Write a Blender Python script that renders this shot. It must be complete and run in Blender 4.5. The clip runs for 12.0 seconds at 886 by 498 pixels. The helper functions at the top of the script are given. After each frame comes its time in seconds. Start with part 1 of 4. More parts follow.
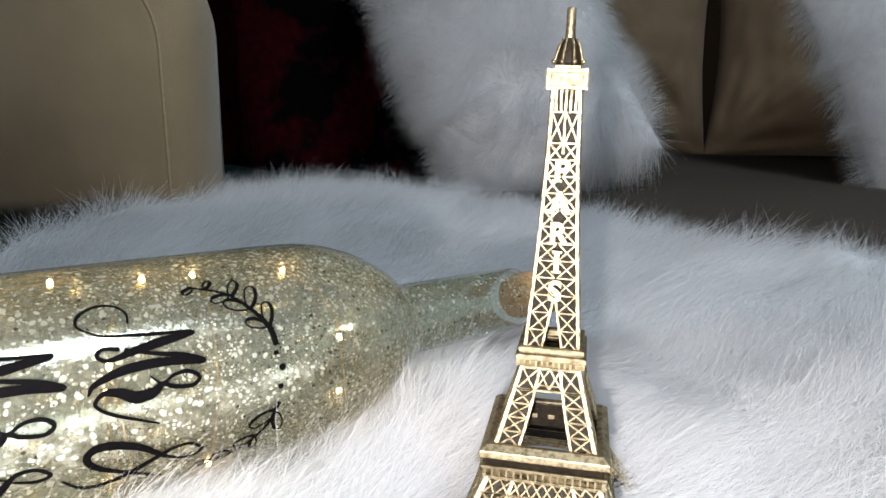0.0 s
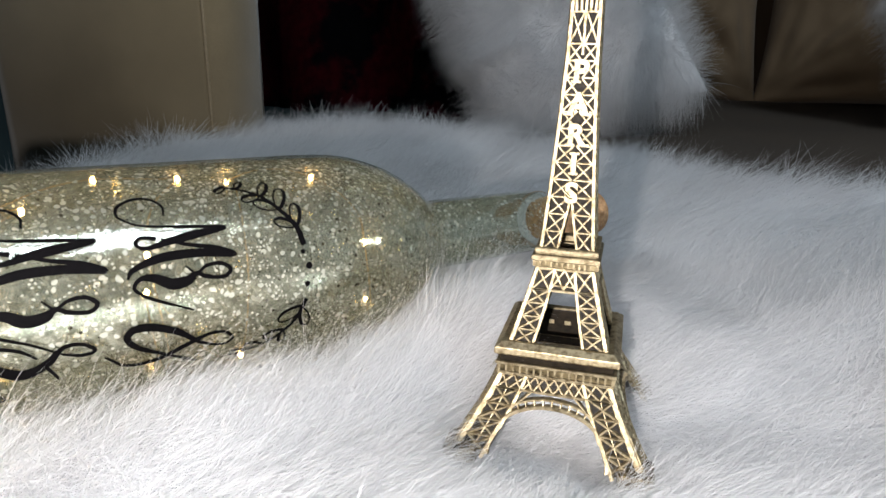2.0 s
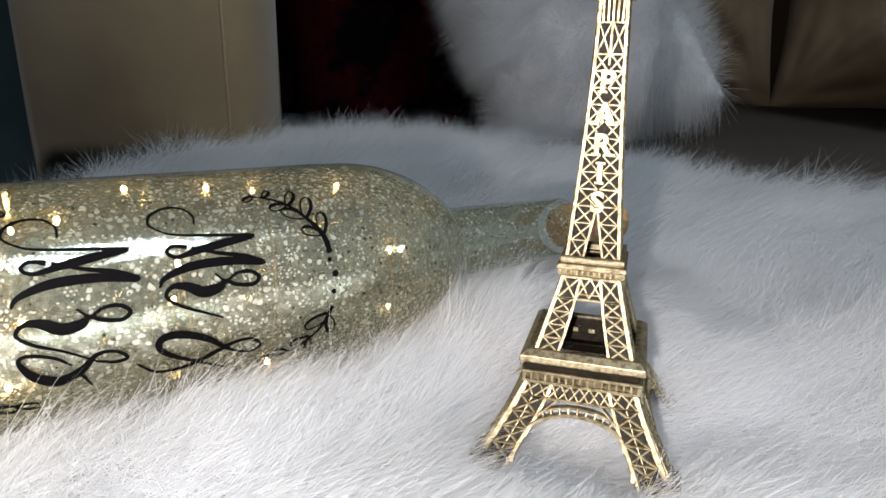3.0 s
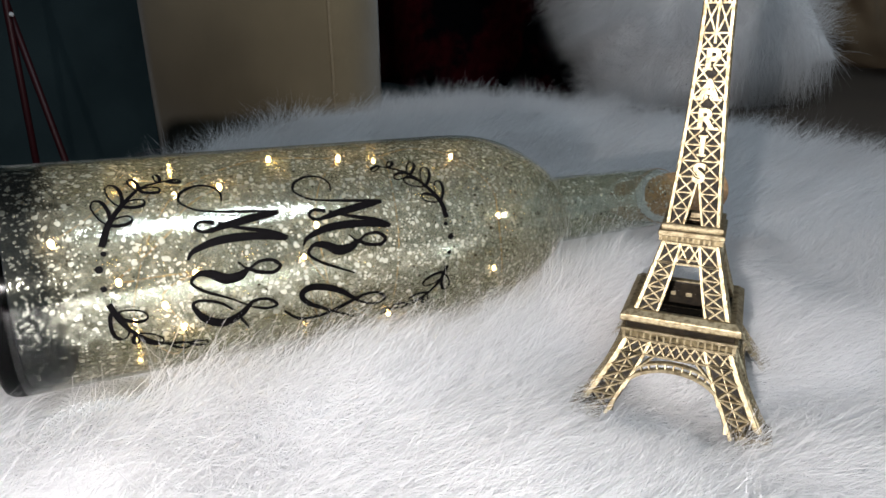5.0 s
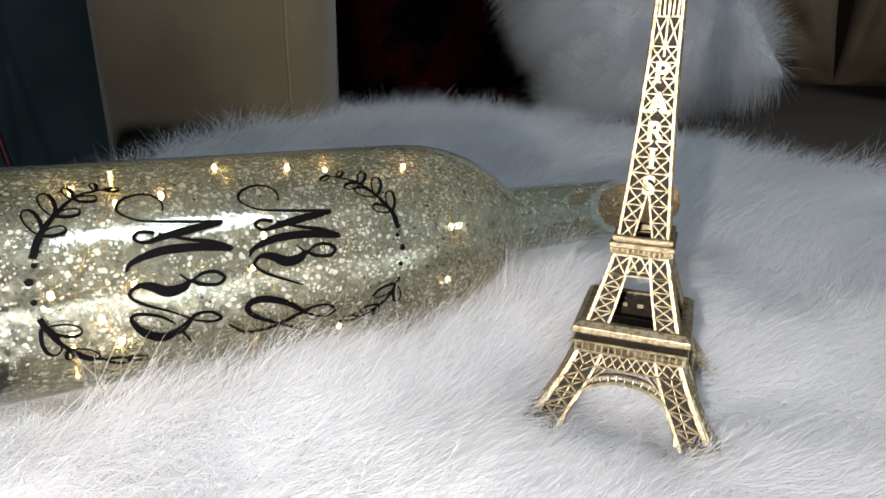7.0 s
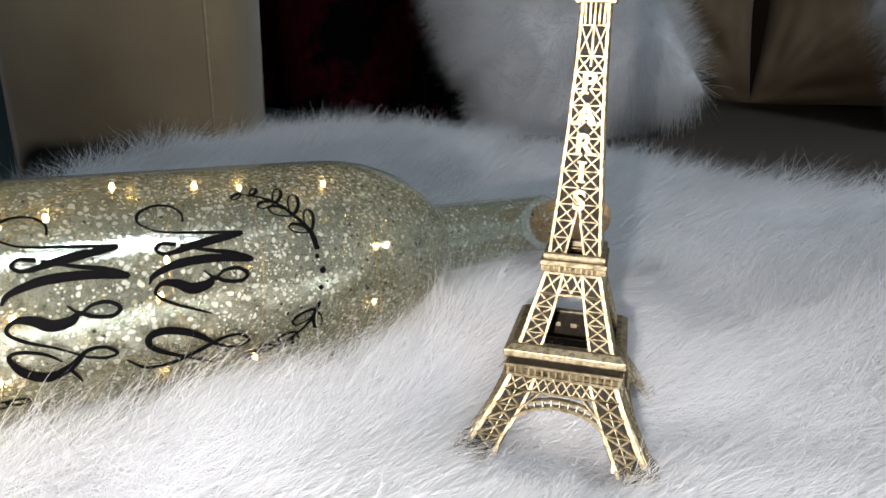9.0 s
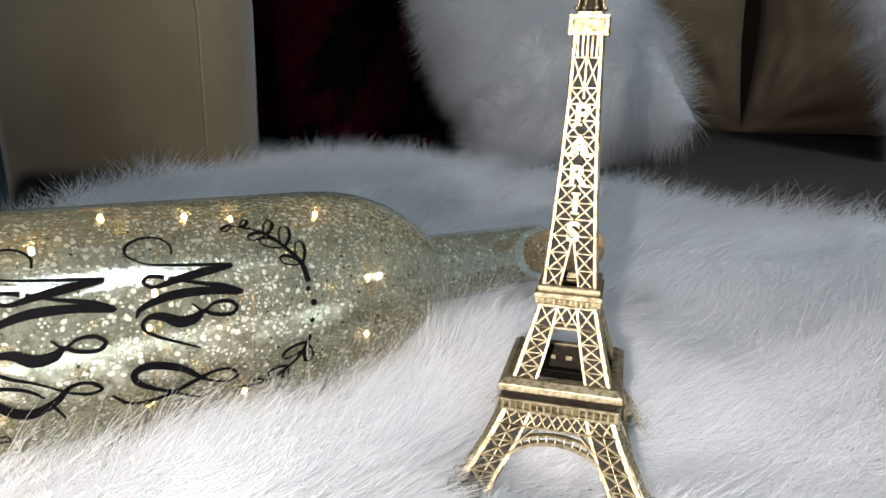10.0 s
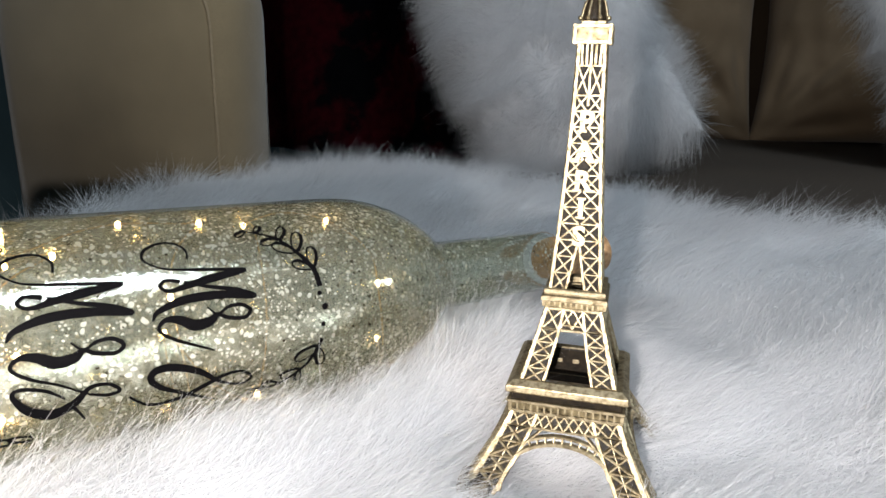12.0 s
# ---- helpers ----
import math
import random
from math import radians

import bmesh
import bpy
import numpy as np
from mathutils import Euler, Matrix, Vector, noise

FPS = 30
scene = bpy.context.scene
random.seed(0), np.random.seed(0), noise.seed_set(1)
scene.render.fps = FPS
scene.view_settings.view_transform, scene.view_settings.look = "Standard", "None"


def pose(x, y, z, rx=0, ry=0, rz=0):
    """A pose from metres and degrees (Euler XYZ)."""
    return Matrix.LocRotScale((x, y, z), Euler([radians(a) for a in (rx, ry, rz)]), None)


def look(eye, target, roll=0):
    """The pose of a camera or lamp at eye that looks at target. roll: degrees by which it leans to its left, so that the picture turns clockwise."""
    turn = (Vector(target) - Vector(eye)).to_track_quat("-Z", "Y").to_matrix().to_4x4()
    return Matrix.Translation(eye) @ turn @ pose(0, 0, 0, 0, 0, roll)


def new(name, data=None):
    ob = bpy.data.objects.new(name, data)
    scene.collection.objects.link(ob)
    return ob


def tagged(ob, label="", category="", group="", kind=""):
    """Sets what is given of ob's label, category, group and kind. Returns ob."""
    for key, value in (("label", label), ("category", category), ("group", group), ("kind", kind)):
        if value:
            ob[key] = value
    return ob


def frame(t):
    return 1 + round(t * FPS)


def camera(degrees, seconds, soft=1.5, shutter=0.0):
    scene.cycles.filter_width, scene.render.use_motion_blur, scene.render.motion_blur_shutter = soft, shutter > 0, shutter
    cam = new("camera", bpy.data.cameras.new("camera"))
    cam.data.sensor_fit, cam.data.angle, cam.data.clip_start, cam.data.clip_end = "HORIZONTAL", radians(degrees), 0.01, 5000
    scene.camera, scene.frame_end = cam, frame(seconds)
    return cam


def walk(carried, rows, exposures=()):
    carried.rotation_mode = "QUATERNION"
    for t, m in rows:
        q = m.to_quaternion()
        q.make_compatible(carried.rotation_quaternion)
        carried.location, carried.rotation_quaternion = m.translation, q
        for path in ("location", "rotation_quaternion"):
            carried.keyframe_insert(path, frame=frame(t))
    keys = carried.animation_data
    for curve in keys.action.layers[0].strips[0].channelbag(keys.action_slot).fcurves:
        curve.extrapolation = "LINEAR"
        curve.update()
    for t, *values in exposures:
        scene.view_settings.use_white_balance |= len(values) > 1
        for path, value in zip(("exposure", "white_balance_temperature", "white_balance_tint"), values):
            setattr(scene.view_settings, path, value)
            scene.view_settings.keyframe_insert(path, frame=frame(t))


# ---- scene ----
cam = camera(66.1, 12.0)
# seconds, eye x y z in metres, yaw, pitch, roll in degrees
PATH = [
    (0, 0.0062, -0.1982, 0.1544, 11.66, -13.89, 0.94),
    (0.5, 0.0132, -0.2012, 0.1505, 14.13, -15.44, 1.60),
    (1, 0.0148, -0.2034, 0.1455, 14.59, -16.22, 1.91),
    (1.5, 0.0155, -0.2054, 0.1434, 14.56, -16.64, 1.62),
    (2, 0.0150, -0.2065, 0.1412, 15.14, -17.90, 1.04),
    (2.5, 0.0137, -0.2066, 0.1403, 15.27, -18.29, 0.81),
    (3, 0.0113, -0.2089, 0.1427, 16.24, -17.50, 0.78),
    (3.5, 0.0078, -0.2142, 0.1440, 18.73, -18.63, -0.04),
    (5.5, 0.0118, -0.2356, 0.1496, 24.70, -20.28, -0.62),
    (6, 0.0122, -0.2371, 0.1497, 25.10, -20.03, -0.47),
    (6.5, 0.0112, -0.2333, 0.1490, 23.13, -20.04, -0.03),
    (7, 0.0123, -0.2271, 0.1483, 20.40, -19.49, 0.52),
    (7.5, 0.0118, -0.2203, 0.1473, 17.84, -19.53, 0.91),
    (9.5, 0.0118, -0.2116, 0.1445, 14.55, -16.80, 1.20),
    (10, 0.0114, -0.2100, 0.1453, 14.33, -15.61, 1.23),
    (10.5, 0.0115, -0.2118, 0.1471, 14.16, -14.90, 1.25),
    (11, 0.0116, -0.2124, 0.1467, 14.16, -13.90, 1.34),
    (11.5, 0.0110, -0.2135, 0.1478, 14.31, -14.33, 1.17),
    (12, 0.0130, -0.2147, 0.1448, 15.16, -14.76, 0.84),
]


def aim(x, y, z, yaw, pitch, roll):
    return Matrix.Translation((x, y, z)) @ Euler((0, 0, radians(yaw))).to_matrix().to_4x4() @ pose(0, 0, 0, 90 + pitch) @ pose(0, 0, 0, 0, 0, roll)


EXPOSURES = [(0.0, 0.62), (1.0, 0.35), (2.5, 0.12), (5.5, -0.02), (6.5, 0.0), (7.5, 0.12), (9.5, 0.20), (10.5, 0.36), (12.0, 0.36)]
walk(cam, [(t, aim(*p)) for t, *p in PATH], EXPOSURES)

# ---- light ----
world = bpy.data.worlds.new("room_air")
scene.world = world
world.use_nodes = True
world.node_tree.nodes["Background"].inputs[0].default_value = (0.55, 0.75, 1.0, 1)
world.node_tree.nodes["Background"].inputs[1].default_value = 0.04

TORCH = (-0.012, -0.325, 0.141)
torch = new("camera_torch", bpy.data.lights.new("camera_torch", "POINT"))
torch.data.energy = 7.3
torch.data.color = (1.0, 0.968, 0.955)
torch.data.shadow_soft_size = 0.004
torch.matrix_world = look(TORCH, (-0.06, 0.2, 0.06))

# added fill for cool ambient light and the bottle's upper streak; no known fixture
AMBIENT_FILL = (0.95, -0.50, 1.80)
room = new("ambient_fill_light", bpy.data.lights.new("ambient_fill_light", "AREA"))
room.data.energy = 17.0
room.data.color = (0.74, 0.88, 1.0)
room.data.shape = "DISK"
room.data.size = 0.6
room.matrix_world = look(AMBIENT_FILL, (0.1, 0.0, 0.0))


# ---- materials ----
def material(name):
    m = bpy.data.materials.new(name)
    m.use_nodes = True
    nt = m.node_tree
    return m, nt, nt.nodes["Principled BSDF"], nt.nodes["Material Output"]


def node(nt, kind, inputs=None, operation="", data_type="", blend_type=""):
    n = nt.nodes.new(kind)
    if operation:
        n.operation = operation
    if data_type:
        n.data_type = data_type
    if blend_type:
        n.blend_type = blend_type
    for k, v in (inputs or {}).items():
        if isinstance(v, bpy.types.NodeSocket):
            nt.links.new(v, n.inputs[k])
        else:
            n.inputs[k].default_value = v
    return n


def ramp(nt, fac, stops):
    n = nt.nodes.new("ShaderNodeValToRGB")
    nt.links.new(fac, n.inputs[0])
    els = n.color_ramp.elements
    while len(els) < len(stops):
        els.new(0.5)
    for e, (p, c) in zip(els, stops):
        e.position = p
        e.color = (*c, 1) if len(c) == 3 else c
    return n.outputs[0]


def coords(nt, scale=1.0):
    tc = nt.nodes.new("ShaderNodeTexCoord")
    mp = node(nt, "ShaderNodeMapping", {"Vector": tc.outputs["Object"], "Scale": (scale, scale, scale)})
    return mp.outputs[0]


def bumped(nt, bsdf, height, strength=0.3, distance=0.001):
    b = node(nt, "ShaderNodeBump", {"Height": height, "Strength": strength, "Distance": distance})
    nt.links.new(b.outputs[0], bsdf.inputs["Normal"])


def noise_tex(nt, scale, detail=4.0, vector=None, rough=0.5):
    n = node(nt, "ShaderNodeTexNoise", {"Scale": scale, "Detail": detail, "Roughness": rough})
    if vector is not None:
        nt.links.new(vector, n.inputs["Vector"])
    return n


def fabric(name, dark, light, weave=900.0, sheen=0.3, blotch=9.0):
    m, nt, b, out = material(name)
    v = coords(nt)
    big = noise_tex(nt, blotch, 5, v)
    col = ramp(nt, big.outputs[0], [(0.3, dark), (0.7, light)])
    fine = noise_tex(nt, weave, 2, v)
    mix = node(nt, "ShaderNodeMix", {0: 0.35}, data_type="RGBA", blend_type="OVERLAY")
    nt.links.new(col, mix.inputs[6])
    nt.links.new(fine.outputs[0], mix.inputs[7])
    nt.links.new(mix.outputs[2], b.inputs["Base Color"])
    b.inputs["Roughness"].default_value = 0.9
    b.inputs["Sheen Weight"].default_value = sheen
    bumped(nt, b, fine.outputs[0], 0.5, 0.0006)
    return m


def strand_material(name, tint):
    m, nt, b, out = material(name)
    nt.nodes.remove(b)
    geo = node(nt, "ShaderNodeNewGeometry")
    col = ramp(nt, geo.outputs["Random Per Island"], [(0.0, tuple(c * 0.86 for c in tint)), (1.0, tint)])
    df = node(nt, "ShaderNodeBsdfDiffuse", {"Color": col})
    tr = node(nt, "ShaderNodeBsdfTranslucent", {"Color": col})
    gl = node(nt, "ShaderNodeBsdfGlossy", {"Color": (1, 1, 1, 1), "Roughness": 0.35})
    mx = node(nt, "ShaderNodeMixShader", {0: 0.62, 1: df.outputs[0], 2: tr.outputs[0]})
    mx2 = node(nt, "ShaderNodeMixShader", {0: 0.04, 1: mx.outputs[0], 2: gl.outputs[0]})
    nt.links.new(mx2.outputs[0], out.inputs[0])
    return m


def backing_material(name, tint):
    m, nt, b, out = material(name)
    v = coords(nt)
    n1 = noise_tex(nt, 60, 6, v)
    n2 = noise_tex(nt, 700, 3, v)
    nt.links.new(ramp(nt, n1.outputs[0], [(0.3, tuple(c * 0.82 for c in tint)), (0.65, tint)]), b.inputs["Base Color"])
    b.inputs["Roughness"].default_value = 1.0
    bumped(nt, b, n2.outputs[0], 0.8, 0.002)
    return m


FUR = strand_material("white_fur_strands", (0.97, 0.965, 0.97))
FUR_BACK = backing_material("white_fur_backing", (0.91, 0.91, 0.92))
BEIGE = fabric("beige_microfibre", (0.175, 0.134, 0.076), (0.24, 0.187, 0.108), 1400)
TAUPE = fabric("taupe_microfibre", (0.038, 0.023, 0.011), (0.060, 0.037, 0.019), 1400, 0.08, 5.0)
TAN = fabric("tan_microfibre", (0.15, 0.10, 0.055), (0.23, 0.158, 0.092), 1400, 0.12, 6.0)
TEAL = fabric("teal_wall_paint", (0.045, 0.075, 0.082), (0.085, 0.132, 0.140), 300, 0.0, 3.0)
DARK_FLOOR = fabric("dark_blue_carpet", (0.03, 0.045, 0.06), (0.05, 0.07, 0.09), 500, 0.1, 7.0)
PLASTER = fabric("pale_plaster", (0.30, 0.30, 0.30), (0.36, 0.36, 0.36), 200, 0.0, 2.0)


def crimson_material():
    """Broad crimson motifs with ragged black figures between them."""
    m, nt, b, out = material("crimson_and_black_cloth")
    v = coords(nt)
    n1 = noise_tex(nt, 5.0, 6, v, 0.6)
    n2 = noise_tex(nt, 60, 3, v)
    col = ramp(nt, n1.outputs[0], [(0.44, (0.002, 0.002, 0.003)), (0.50, (0.040, 0.0015, 0.004))])
    worn = ramp(nt, n2.outputs[0], [(0.3, (0.55, 0.55, 0.55)), (0.7, (1, 1, 1))])
    mix = node(nt, "ShaderNodeMix", {0: 1.0}, data_type="RGBA", blend_type="MULTIPLY")
    nt.links.new(col, mix.inputs[6])
    nt.links.new(worn, mix.inputs[7])
    nt.links.new(mix.outputs[2], b.inputs["Base Color"])
    b.inputs["Roughness"].default_value = 0.95
    b.inputs["Specular IOR Level"].default_value = 0.08
    bumped(nt, b, noise_tex(nt, 500, 2, v).outputs[0], 0.4, 0.0008)
    return m


CRIMSON = crimson_material()


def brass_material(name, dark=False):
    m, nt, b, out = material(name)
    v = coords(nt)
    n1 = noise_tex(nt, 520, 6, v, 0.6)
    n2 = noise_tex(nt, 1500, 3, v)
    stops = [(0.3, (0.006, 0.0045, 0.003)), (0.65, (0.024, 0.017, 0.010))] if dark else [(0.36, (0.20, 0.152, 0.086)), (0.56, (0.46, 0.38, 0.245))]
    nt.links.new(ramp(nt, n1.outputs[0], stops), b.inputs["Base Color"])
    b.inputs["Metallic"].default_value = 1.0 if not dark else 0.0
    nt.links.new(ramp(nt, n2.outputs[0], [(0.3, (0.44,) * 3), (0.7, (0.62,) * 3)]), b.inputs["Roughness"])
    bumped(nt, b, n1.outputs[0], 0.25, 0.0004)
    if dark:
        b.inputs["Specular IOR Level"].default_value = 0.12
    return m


BRASS = brass_material("antique_brass")
# patina plus the shade of recesses and hollow inside, both in the colour
BRASS_DARK = brass_material("tarnished_shaded_brass", True)


def patina_material():
    m, nt, b, out = material("brown_patina")
    n1 = noise_tex(nt, 420, 5, coords(nt))
    nt.links.new(ramp(nt, n1.outputs[0], [(0.35, (0.035, 0.026, 0.014)), (0.65, (0.30, 0.235, 0.13))]), b.inputs["Base Color"])
    b.inputs["Metallic"].default_value = 1.0
    b.inputs["Roughness"].default_value = 0.5
    bumped(nt, b, n1.outputs[0], 0.35, 0.0004)
    return m


PATINA = patina_material()


def plain(name, colour, rough=0.6, metal=0.0, spread=0.15, scale=120.0):
    m, nt, b, out = material(name)
    n1 = noise_tex(nt, scale, 4, coords(nt))
    nt.links.new(ramp(nt, n1.outputs[0], [(0.3, tuple(c * (1 - spread) for c in colour)), (0.7, colour)]), b.inputs["Base Color"])
    b.inputs["Roughness"].default_value = rough
    b.inputs["Metallic"].default_value = metal
    bumped(nt, b, n1.outputs[0], 0.15, 0.0005)
    return m


INK = plain("black_vinyl", (0.0035, 0.003, 0.0035), 0.6, 0.0, 0.3, 300)
INK.node_tree.nodes["Principled BSDF"].inputs["Specular IOR Level"].default_value = 0.04
RED_METAL = plain("dark_red_paint", (0.045, 0.005, 0.008), 0.5)
WHITE_CAP = plain("white_plastic", (0.8, 0.8, 0.8), 0.4)
COPPER = plain("copper_wire", (0.80, 0.55, 0.30), 0.3, 1.0)
PIPING = plain("beige_piping", (0.27, 0.21, 0.13), 0.8, 0.0, 0.2, 400)


def cork_material():
    m, nt, b, out = material("cork")
    v = coords(nt)
    vo = node(nt, "ShaderNodeTexVoronoi", {"Scale": 420.0, "Vector": v})
    n1 = noise_tex(nt, 900, 3, v)
    mix = node(nt, "ShaderNodeMix", {0: 0.5}, data_type="RGBA", blend_type="MULTIPLY")
    nt.links.new(ramp(nt, vo.outputs["Distance"], [(0.1, (0.78, 0.48, 0.25)), (0.8, (0.52, 0.28, 0.13))]), mix.inputs[6])
    nt.links.new(ramp(nt, n1.outputs[0], [(0.3, (0.45, 0.4, 0.35)), (0.6, (1, 1, 1))]), mix.inputs[7])
    nt.links.new(mix.outputs[2], b.inputs["Base Color"])
    b.inputs["Roughness"].default_value = 0.85
    bumped(nt, b, n1.outputs[0], 0.5, 0.0008)
    return m


CORK = cork_material()


def clear_glass(name, tint, gloss=1.0, rough=0.03):
    m, nt, b, out = material(name)
    nt.nodes.remove(b)
    fr = node(nt, "ShaderNodeFresnel", {"IOR": 1.5})
    mul = node(nt, "ShaderNodeMath", {0: fr.outputs[0], 1: gloss}, operation="MULTIPLY")
    mul.use_clamp = True
    n1 = noise_tex(nt, 55, 3, coords(nt))
    bp = node(nt, "ShaderNodeBump", {"Height": n1.outputs[0], "Strength": 0.28, "Distance": 0.002})
    tr = node(nt, "ShaderNodeBsdfTransparent", {"Color": (*tint, 1)})
    gl = node(nt, "ShaderNodeBsdfGlossy", {"Color": (1, 1, 1, 1), "Roughness": rough, "Normal": bp.outputs[0]})
    mx = node(nt, "ShaderNodeMixShader", {0: mul.outputs[0], 1: tr.outputs[0], 2: gl.outputs[0]})
    nt.links.new(mx.outputs[0], out.inputs[0])
    return m


HEEL = clear_glass("thick_dark_glass", (0.04, 0.045, 0.045), 0.22, 0.22)
PUNT = plain("smoky_punt_glass", (0.009, 0.010, 0.013), 0.7, 0.0, 0.5, 90)
PUNT.node_tree.nodes["Principled BSDF"].inputs["Specular IOR Level"].default_value = 0.08
GLASS = clear_glass("clear_green_glass", (0.955, 0.98, 0.945), 0.8, 0.08)


def mercury_material():
    """Crackled silver coat inside the glass: round champagne flakes, a mirror film between, dark tarnish specks."""
    m, nt, b, out = material("mercury_silvering")
    nt.nodes.remove(b)
    v = coords(nt)

    def op(kind, *args):
        n = node(nt, "ShaderNodeMath", dict(enumerate(args)), operation=kind)
        n.use_clamp = kind in ("ADD", "MULTIPLY", "SUBTRACT")
        return n.outputs[0]

    def span(value, lo, hi, out_lo, out_hi):
        return node(nt, "ShaderNodeMapRange", {0: value, 1: lo, 2: hi, 3: out_lo, 4: out_hi}).outputs[0]

    warp = noise_tex(nt, 160, 2, v)
    bent = node(nt, "ShaderNodeVectorMath", {0: warp.outputs["Color"], 1: (0.003, 0.003, 0.003), 2: v}, operation="MULTIPLY_ADD").outputs[0]
    patch = noise_tex(nt, 45, 4, v).outputs[0]
    cloud = noise_tex(nt, 22, 3, v).outputs[0]
    along = op("MULTIPLY_ADD", span(patch, 0.3, 0.7, -1.0, 1.0), 0.004, node(nt, "ShaderNodeSeparateXYZ", {0: v}).outputs[2])

    def spots(scale, size, share, channel, vector):
        """Round flakes of a Voronoi grid; share is the part of the cells that carries one."""
        vo = node(nt, "ShaderNodeTexVoronoi", {"Scale": scale, "Randomness": 1.0, "Vector": vector})
        pick = node(nt, "ShaderNodeSeparateColor", {0: vo.outputs["Color"]}).outputs[channel]
        return op("MULTIPLY", op("LESS_THAN", vo.outputs["Distance"], op("MULTIPLY", size, span(pick, 0.0, 1.0, 0.65, 1.1))), op("LESS_THAN", pick, share))

    mottle = noise_tex(nt, 330, 5, bent, 0.65).outputs[0]
    heavy = span(cloud, 0.35, 0.65, 0.22, 0.46)
    neck = span(along, 0.205, 0.235, 1.0, 0.65)
    flakes = op("MAXIMUM", spots(400.0, 0.46, op("MULTIPLY", heavy, neck), 0, bent), spots(820.0, 0.46, op("MULTIPLY", span(patch, 0.35, 0.65, 0.25, 0.62), neck), 1, bent))
    shoulder = op("MULTIPLY", span(along, 0.125, 0.185, 0.05, 0.28), span(along, 0.21, 0.225, 1.0, 0.45))
    specks = op("MAXIMUM", spots(430.0, 0.36, op("MULTIPLY", shoulder, span(cloud, 0.4, 0.6, 1.2, 0.5)), 2, v), spots(900.0, 0.40, span(along, 0.06, 0.19, 0.05, 0.16), 2, v))
    # the film is thin over the punt and in the neck
    film = op("MULTIPLY", op("ADD", span(patch, 0.32, 0.68, 0.34, 0.60), span(mottle, 0.40, 0.62, -0.20, 0.28)), op("MULTIPLY", span(along, 0.017, 0.022, 0.06, 1.0), span(along, 0.195, 0.235, 1.0, 0.50)))
    flakes = op("MULTIPLY", flakes, span(along, 0.017, 0.024, 0.6, 1.0))
    solid = op("MULTIPLY", flakes, span(cloud, 0.3, 0.7, 0.95, 0.70))
    cover = op("MAXIMUM", op("ADD", film, op("MULTIPLY", solid, 0.8)), op("MULTIPLY", specks, 0.9))
    # colours
    warm = ramp(nt, cloud, [(0.35, (0.73, 0.73, 0.65)), (0.66, (0.80, 0.73, 0.60))])
    dim = ramp(nt, mottle, [(0.38, (0.62, 0.60, 0.54)), (0.60, (1, 1, 1))])
    warm = node(nt, "ShaderNodeMix", {0: 1.0, 6: warm, 7: dim}, data_type="RGBA", blend_type="MULTIPLY").outputs[2]
    tone = node(nt, "ShaderNodeMix", {0: flakes, 6: warm, 7: (0.84, 0.825, 0.765, 1)}, data_type="RGBA").outputs[2]
    bp = node(nt, "ShaderNodeBump", {"Height": noise_tex(nt, 520, 2, v).outputs[0], "Strength": 0.22, "Distance": 0.0005})
    gl = node(nt, "ShaderNodeBsdfGlossy", {"Color": tone, "Roughness": 0.13, "Normal": bp.outputs[0]})
    df = node(nt, "ShaderNodeBsdfDiffuse", {"Color": tone})
    tl = node(nt, "ShaderNodeBsdfTranslucent", {"Color": tone})
    dt = node(nt, "ShaderNodeMixShader", {0: 0.40, 1: df.outputs[0], 2: tl.outputs[0]})
    mirror = op("MULTIPLY", span(flakes, 0.0, 1.0, 0.62, 0.30), span(along, 0.165, 0.215, 1.0, 0.35))
    coat = node(nt, "ShaderNodeMixShader", {0: mirror, 1: dt.outputs[0], 2: gl.outputs[0]})
    tarnish = node(nt, "ShaderNodeBsdfDiffuse", {"Color": (0.045, 0.036, 0.024, 1)})
    coat = node(nt, "ShaderNodeMixShader", {0: specks, 1: coat.outputs[0], 2: tarnish.outputs[0]})
    tr = node(nt, "ShaderNodeBsdfTransparent", {"Color": (0.93, 0.95, 0.90, 1)})
    mx = node(nt, "ShaderNodeMixShader", {0: cover, 1: tr.outputs[0], 2: coat.outputs[0]})
    nt.links.new(mx.outputs[0], out.inputs[0])
    return m


MERCURY = mercury_material()


def bulb_material():
    m, nt, b, out = material("warm_led")
    b.inputs["Base Color"].default_value = (1, 0.8, 0.5, 1)
    b.inputs["Emission Color"].default_value = (1.0, 0.62, 0.24, 1)
    b.inputs["Emission Strength"].default_value = 40.0
    return m


BULB = bulb_material()


# ---- mesh helpers ----
def part(name, bm, mat, parent=None, label="", smooth=False):
    me = bpy.data.meshes.new(name)
    bm.to_mesh(me)
    bm.free()
    me.materials.append(mat)
    if smooth:
        me.polygons.foreach_set("use_smooth", [True] * len(me.polygons))
    ob = new(name, me)
    ob.parent = parent
    if label:
        ob["label"] = label
    return ob


